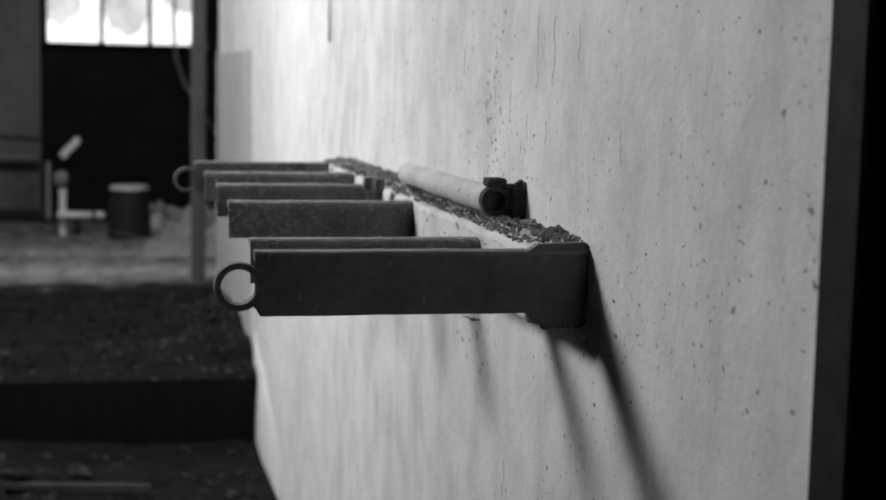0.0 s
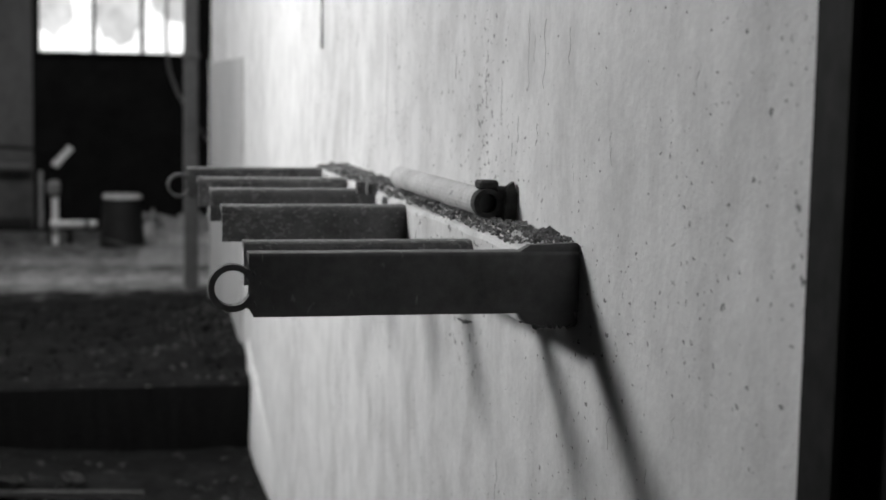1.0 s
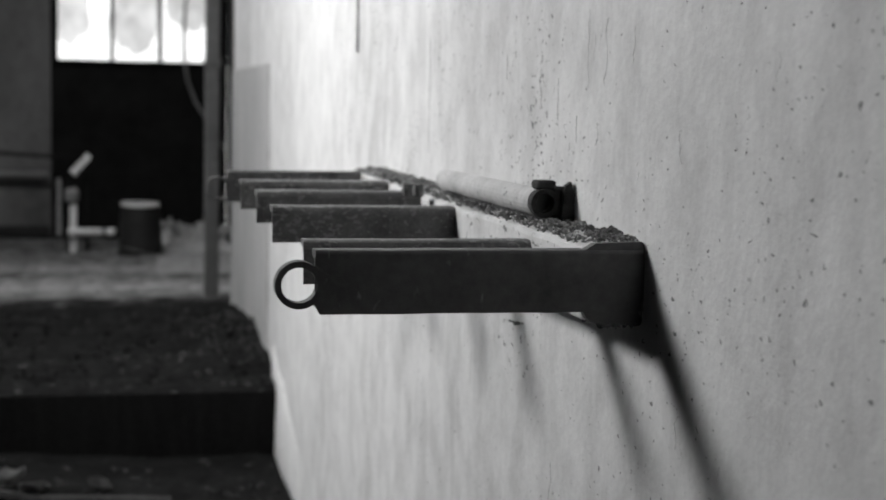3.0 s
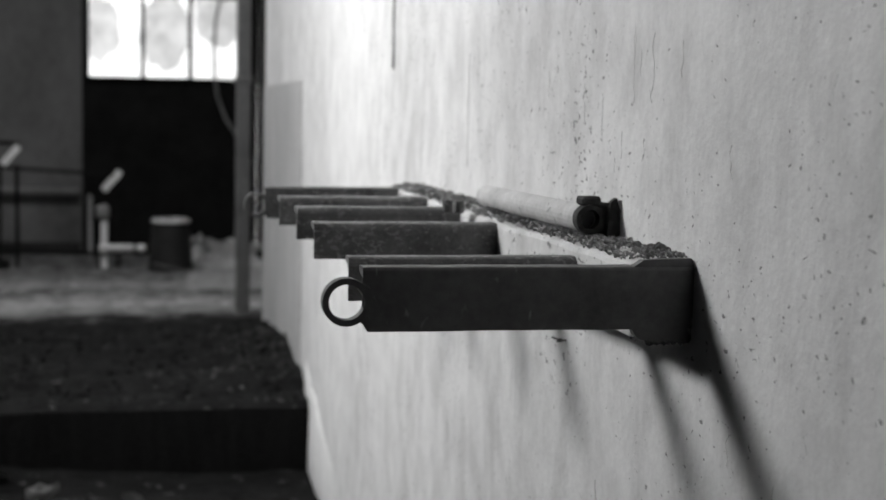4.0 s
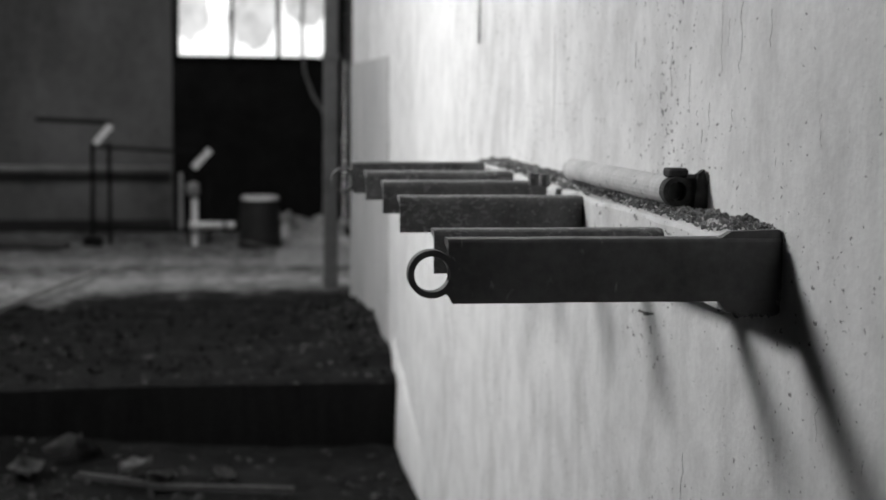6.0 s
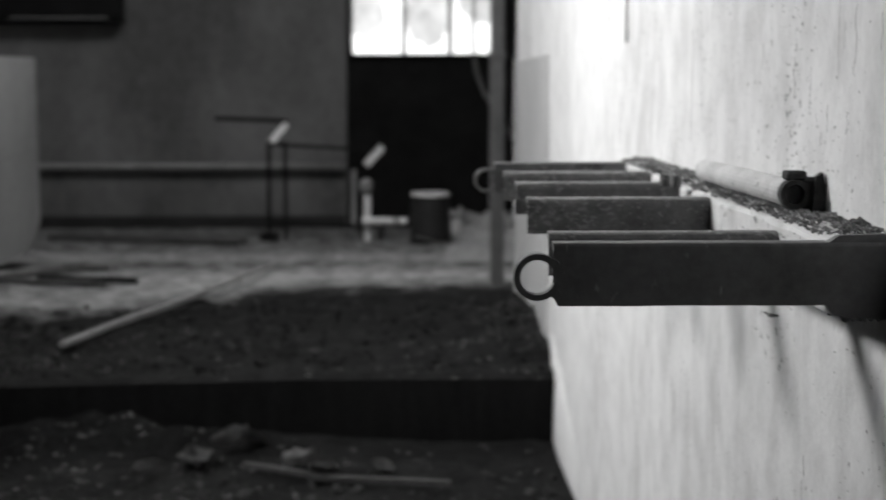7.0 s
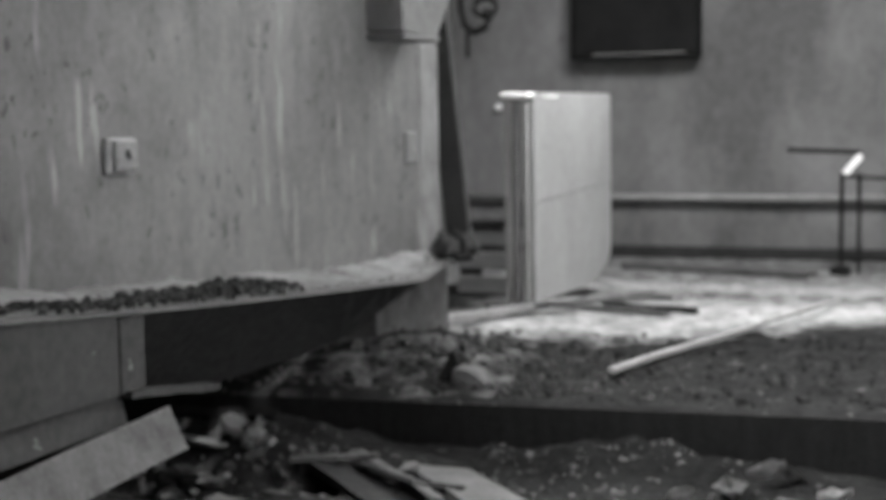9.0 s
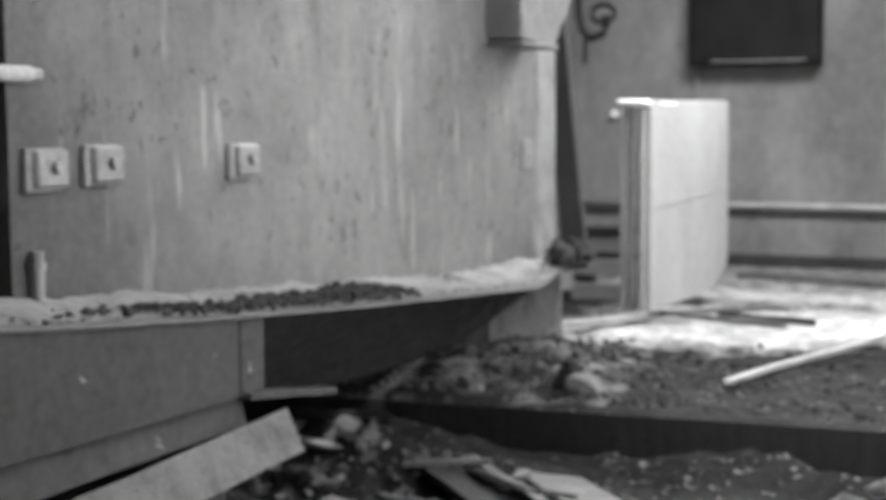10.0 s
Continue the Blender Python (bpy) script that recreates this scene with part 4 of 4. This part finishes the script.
def litter(name, c, size, mat_, label, category, seed, wide=0.7, curl=0.35, lift=0.0):
    """A dry leaf or paper scrap: a thin, pointed, curled and crumpled sheet with thickness."""
    rng = random.Random(seed)
    bm = bmesh.new()
    n, m = 12, 6
    g = []
    rot_ = Euler((rng.uniform(-0.35, 0.35), rng.uniform(-0.25, 0.25) - lift, rng.uniform(0, 6.3))).to_matrix()
    for i in range(n + 1):
        row = []
        for j in range(m + 1):
            u, v = i / n - 0.5, j / m - 0.5
            w = max(0.04, 1 - (2 * abs(u)) ** 1.8) * (1 + 0.22 * noise.noise(Vector((u * 9, seed, 2 if v > 0 else 8))))
            z = curl * (u * u + 1.2 * v * v * w) + 0.10 * noise.noise(Vector((u * 5, v * 5, seed))) - 0.12 * math.exp(-(v / 0.12) ** 2)
            row.append(bm.verts.new(Vector(c) + rot_ @ (Vector((u, v * w * wide, z)) * size)))
        g.append(row)
    fs = [bm.faces.new((g[i][j], g[i + 1][j], g[i + 1][j + 1], g[i][j + 1])) for i in range(n) for j in range(m)]
    bmesh.ops.solidify(bm, geom=fs, thickness=0.0012)
    return tagged(link(name, bm, mat_), label, category)


litter("paper_scrap", (-0.47, 3.66, -0.025), 0.10, PAPER, "pale curled paper strip on the earth floor", "paper", 2, 0.28, 1.1, 0.5)
litter("dry_leaf", (-0.55, 3.58, -0.048), 0.12, LEAF, "broad dry leaf on the earth floor", "leaf", 5, 0.75, 0.3)
litter("dry_leaf", (-0.42, 3.69, -0.03), 0.10, LEAF, "broad dry leaf on the earth floor", "leaf", 7, 0.7, 0.4, 0.4)
litter("paper_scrap", (-0.29, 3.55, -0.045), 0.11, PAPER, "grey crumpled paper on the earth floor", "paper", 9, 0.6, 0.5)
litter("dry_leaf", (-0.23, 3.47, -0.05), 0.11, LEAF, "broad dry leaf on the earth floor", "leaf", 12, 0.8, 0.35, 0.3)
litter("dry_leaf", (-0.66, 3.50, -0.055), 0.08, LEAF, "small curled dry leaf on the earth floor", "leaf", 21, 0.6, 0.5)
litter("dry_leaf", (-0.08, 3.52, -0.06), 0.07, LEAF, "small curled dry leaf on the earth floor", "leaf", 23, 0.6, 0.5)
litter("paper_scrap", (-1.47, 3.98, 0.165), 0.06, PAPER, "white scrap lying on the dark soil", "paper", 14, 0.6, 0.4)


def slab(c, size, rot, seed):
    """A flat broken piece of plaster with a ragged outline."""
    rng = random.Random(seed)
    n = rng.randint(5, 8)
    out = []
    for k in range(n):
        a = 2 * math.pi * (k + rng.uniform(-0.25, 0.25)) / n
        r = size * rng.uniform(0.6, 1.1)
        out.append((r * math.cos(a), 0.7 * r * math.sin(a)))
    bm = rough_up(prism(out, "z", -0.007, 0.007), 0.005, 30, cuts=2)
    bmesh.ops.transform(bm, matrix=pose(*c, *rot), verts=bm.verts[:])
    return tagged(link("plaster_slab", bm, MORTAR_PALE), "flat broken plaster slab lying in the rubble", "plaster", "plaster slabs below the ledge")


rng = random.Random(41)
for k in range(18):
    x, y = rng.uniform(-1.95, -1.25), rng.uniform(2.65, 3.45)
    slab((x, y, lower_z(x, y) + 0.030), rng.uniform(0.03, 0.075), (rng.uniform(-25, 25), rng.uniform(-25, 25), rng.uniform(0, 360)), 50 + k)
clod = thing("broken_brick", (-1.395, 3.87, 0.10), "dark broken brick standing on the soil edge", "brick")
part("brick", rough_up(prism([(-0.06, 0.0), (-0.01, 0.125), (0.012, 0.11), (0.03, 0.0)], "y", -0.03, 0.03), 0.012, 16, cuts=3), BLACK, clod)
part("brick_crust", rough_up(prism([(0.0, 0.0), (0.01, 0.075), (0.06, 0.065), (0.11, 0.03), (0.13, 0.0)], "y", -0.04, 0.04), 0.014, 18, cuts=3), MORTAR, clod, "pale mortar crust")

rng = random.Random(31)
sp = []
for k in range(1500):
    x, y = rng.uniform(-2.3, 0.36), rng.uniform(1.8, 3.5)
    sp.append((x, y, lower_z(x, y) + 0.002, 0.004 + 0.016 * rng.random() ** 3))
stones("floor_crumbs", sp, RUBBLE, "scattered plaster crumbs and pebbles on the lower floor", "rubble", 15)
sp = []
for k in range(2200):
    x0 = rng.uniform(-2.4, 0.36)
    x, y = x0, step_y(x0) + 0.05 + 1.6 * rng.random() ** 1.3
    sp.append((x, y, upper_z(x, y) + 0.002, 0.002 + 0.012 * rng.random() ** 4))
stones("soil_clods", sp, SOIL, "dark clods on the raised soil", "soil", 16)
sp = []
for k in range(1100):
    x = rng.gauss(-1.55, 0.38)
    y = step_y(x) + 0.05 + abs(rng.gauss(0.05, 0.33))
    sp.append((x, y, upper_z(x, y) + 0.004, 0.002 + 0.008 * rng.random() ** 2 + (0.030 * rng.random() if k % 22 == 0 and x < -1.25 else 0.0)))
stones("mortar_rubble", sp, MORTAR, "grey mortar rubble heaped by the partition", "rubble", 17)
sp = []
for k in range(700):
    x, y = rng.uniform(-2.2, 0.36), rng.uniform(5.9, 7.6)
    sp.append((x, y, upper_z(x, y) + 0.001, 0.003 + 0.012 * rng.random() ** 3))
stones("dust_lumps", sp, CONCRETE, "pale lumps lying in the lime dust", "rubble", 18)

sp = []
for k in range(480):
    x, y = rng.gauss(-0.80, 0.30), rng.uniform(3.25, 3.78)
    y = min(y, step_y(x) - 0.02)
    sp.append((x, y, lower_z(x, y) + 0.001, 0.0015 + 0.007 * rng.random() ** 4))
stones("plaster_specks", sp, MORTAR_PALE, "pale plaster specks strewn at the foot of the step", "rubble", 19)
sp = []
for k in range(420):
    x, y = rng.uniform(-2.25, -1.15), rng.uniform(2.55, 3.5)
    sp.append((x, y, lower_z(x, y) + 0.006, 0.006 + 0.028 * rng.random() ** 2))
stones("broken_plaster", sp, MORTAR, "broken plaster and bark heaped below the ledge", "rubble", 20, 0.5)
for k in range(14):
    x, y = rng.uniform(-2.1, -1.35), rng.uniform(2.6, 3.45)
    a, ln = rng.uniform(-1.1, 0.4), rng.uniform(0.12, 0.34)
    z = lower_z(x, y) + 0.03 + 0.02 * rng.random()
    board((x, y, z), (x + ln * math.cos(a), y + ln * math.sin(a), z + rng.uniform(-0.02, 0.02)), rng.uniform(0.015, 0.05), 0.012, rng.choice((DULL_WOOD, GREY_WOOD, DARK_WOOD)), "splintered offcut in the rubble below the ledge", rng.uniform(-0.5, 0.5), 30 + k, "wood_splinter")

sp = []
for k in range(260):
    x, y = 0.365 - abs(rng.gauss(0, 0.10)), rng.gauss(4.45, 0.35)
    y = max(y, step_y(x) + 0.04)
    sp.append((x, y, upper_z(x, y) + 0.003, 0.002 + 0.008 * rng.random() ** 3))
stones("wall_foot_crumbs", sp, LEDGE, "pale plaster crumbs fallen along the foot of the wall", "rubble", 23)

# settled dust banked against the partition, and small leftovers at the end wall
bm = bmesh.new()
rows_ = []
for k in range(150):
    y = 1.72 + (4.56 - 1.72) * k / 149
    zf = shelf_front(min(y, 3.9)) + 0.004
    h = 0.030 + 0.016 * noise.noise(Vector((y * 5, 0, 0))) + 0.010 * noise.noise(Vector((y * 19, 0, 2)))
    w = 0.20 + 0.035 * noise.noise(Vector((y * 4, 4, 0))) + 0.012 * noise.noise(Vector((y * 23, 4, 0)))
    w = min(w, 0.245 - 0.27 * max(0.0, y - 3.87))
    ring_ = []
    for a in range(7):
        t = a / 6
        ring_.append(bm.verts.new((-1.752 + w * t, y, zf + h * (1 - t) ** 1.6 + 0.005 * noise.noise(Vector((y * 40, t * 6, 0))))))
    ring_.append(bm.verts.new((-1.752 + w, y, zf - 0.006)))
    ring_.append(bm.verts.new((-1.752, y, zf - 0.006)))
    rows_.append(ring_)
for q, r in zip(rows_, rows_[1:]):
    for k in range(9):
        bm.faces.new((q[k], q[(k + 1) % 9], r[(k + 1) % 9], r[k]))
bm.faces.new(rows_[0])
bm.faces.new(rows_[-1][::-1])
bmesh.ops.recalc_face_normals(bm, faces=bm.faces[:])
tagged(link("dust_bank", bm, DUST), "pale dust banked along the ledge against the partition", "dust", kind="stuff")
kn = thing("ceramic_insulator", (-3.07, BY, 0.963), "small white ceramic insulator on the end wall", "insulator")
part("stem", tube([(0, 0, 0), (0, -0.035, 0)], 0.008, 8), STEEL, kn)
part("cap", tube([(0, -0.035, 0), (0, -0.06, 0)], 0.022, 12), BRIGHT, kn)
board((-2.05, 8.35, 0.02), (-0.95, 8.05, 0.02), 0.14, 0.03, GREY_WOOD, "long flat board lying before the end wall", 0, 61)
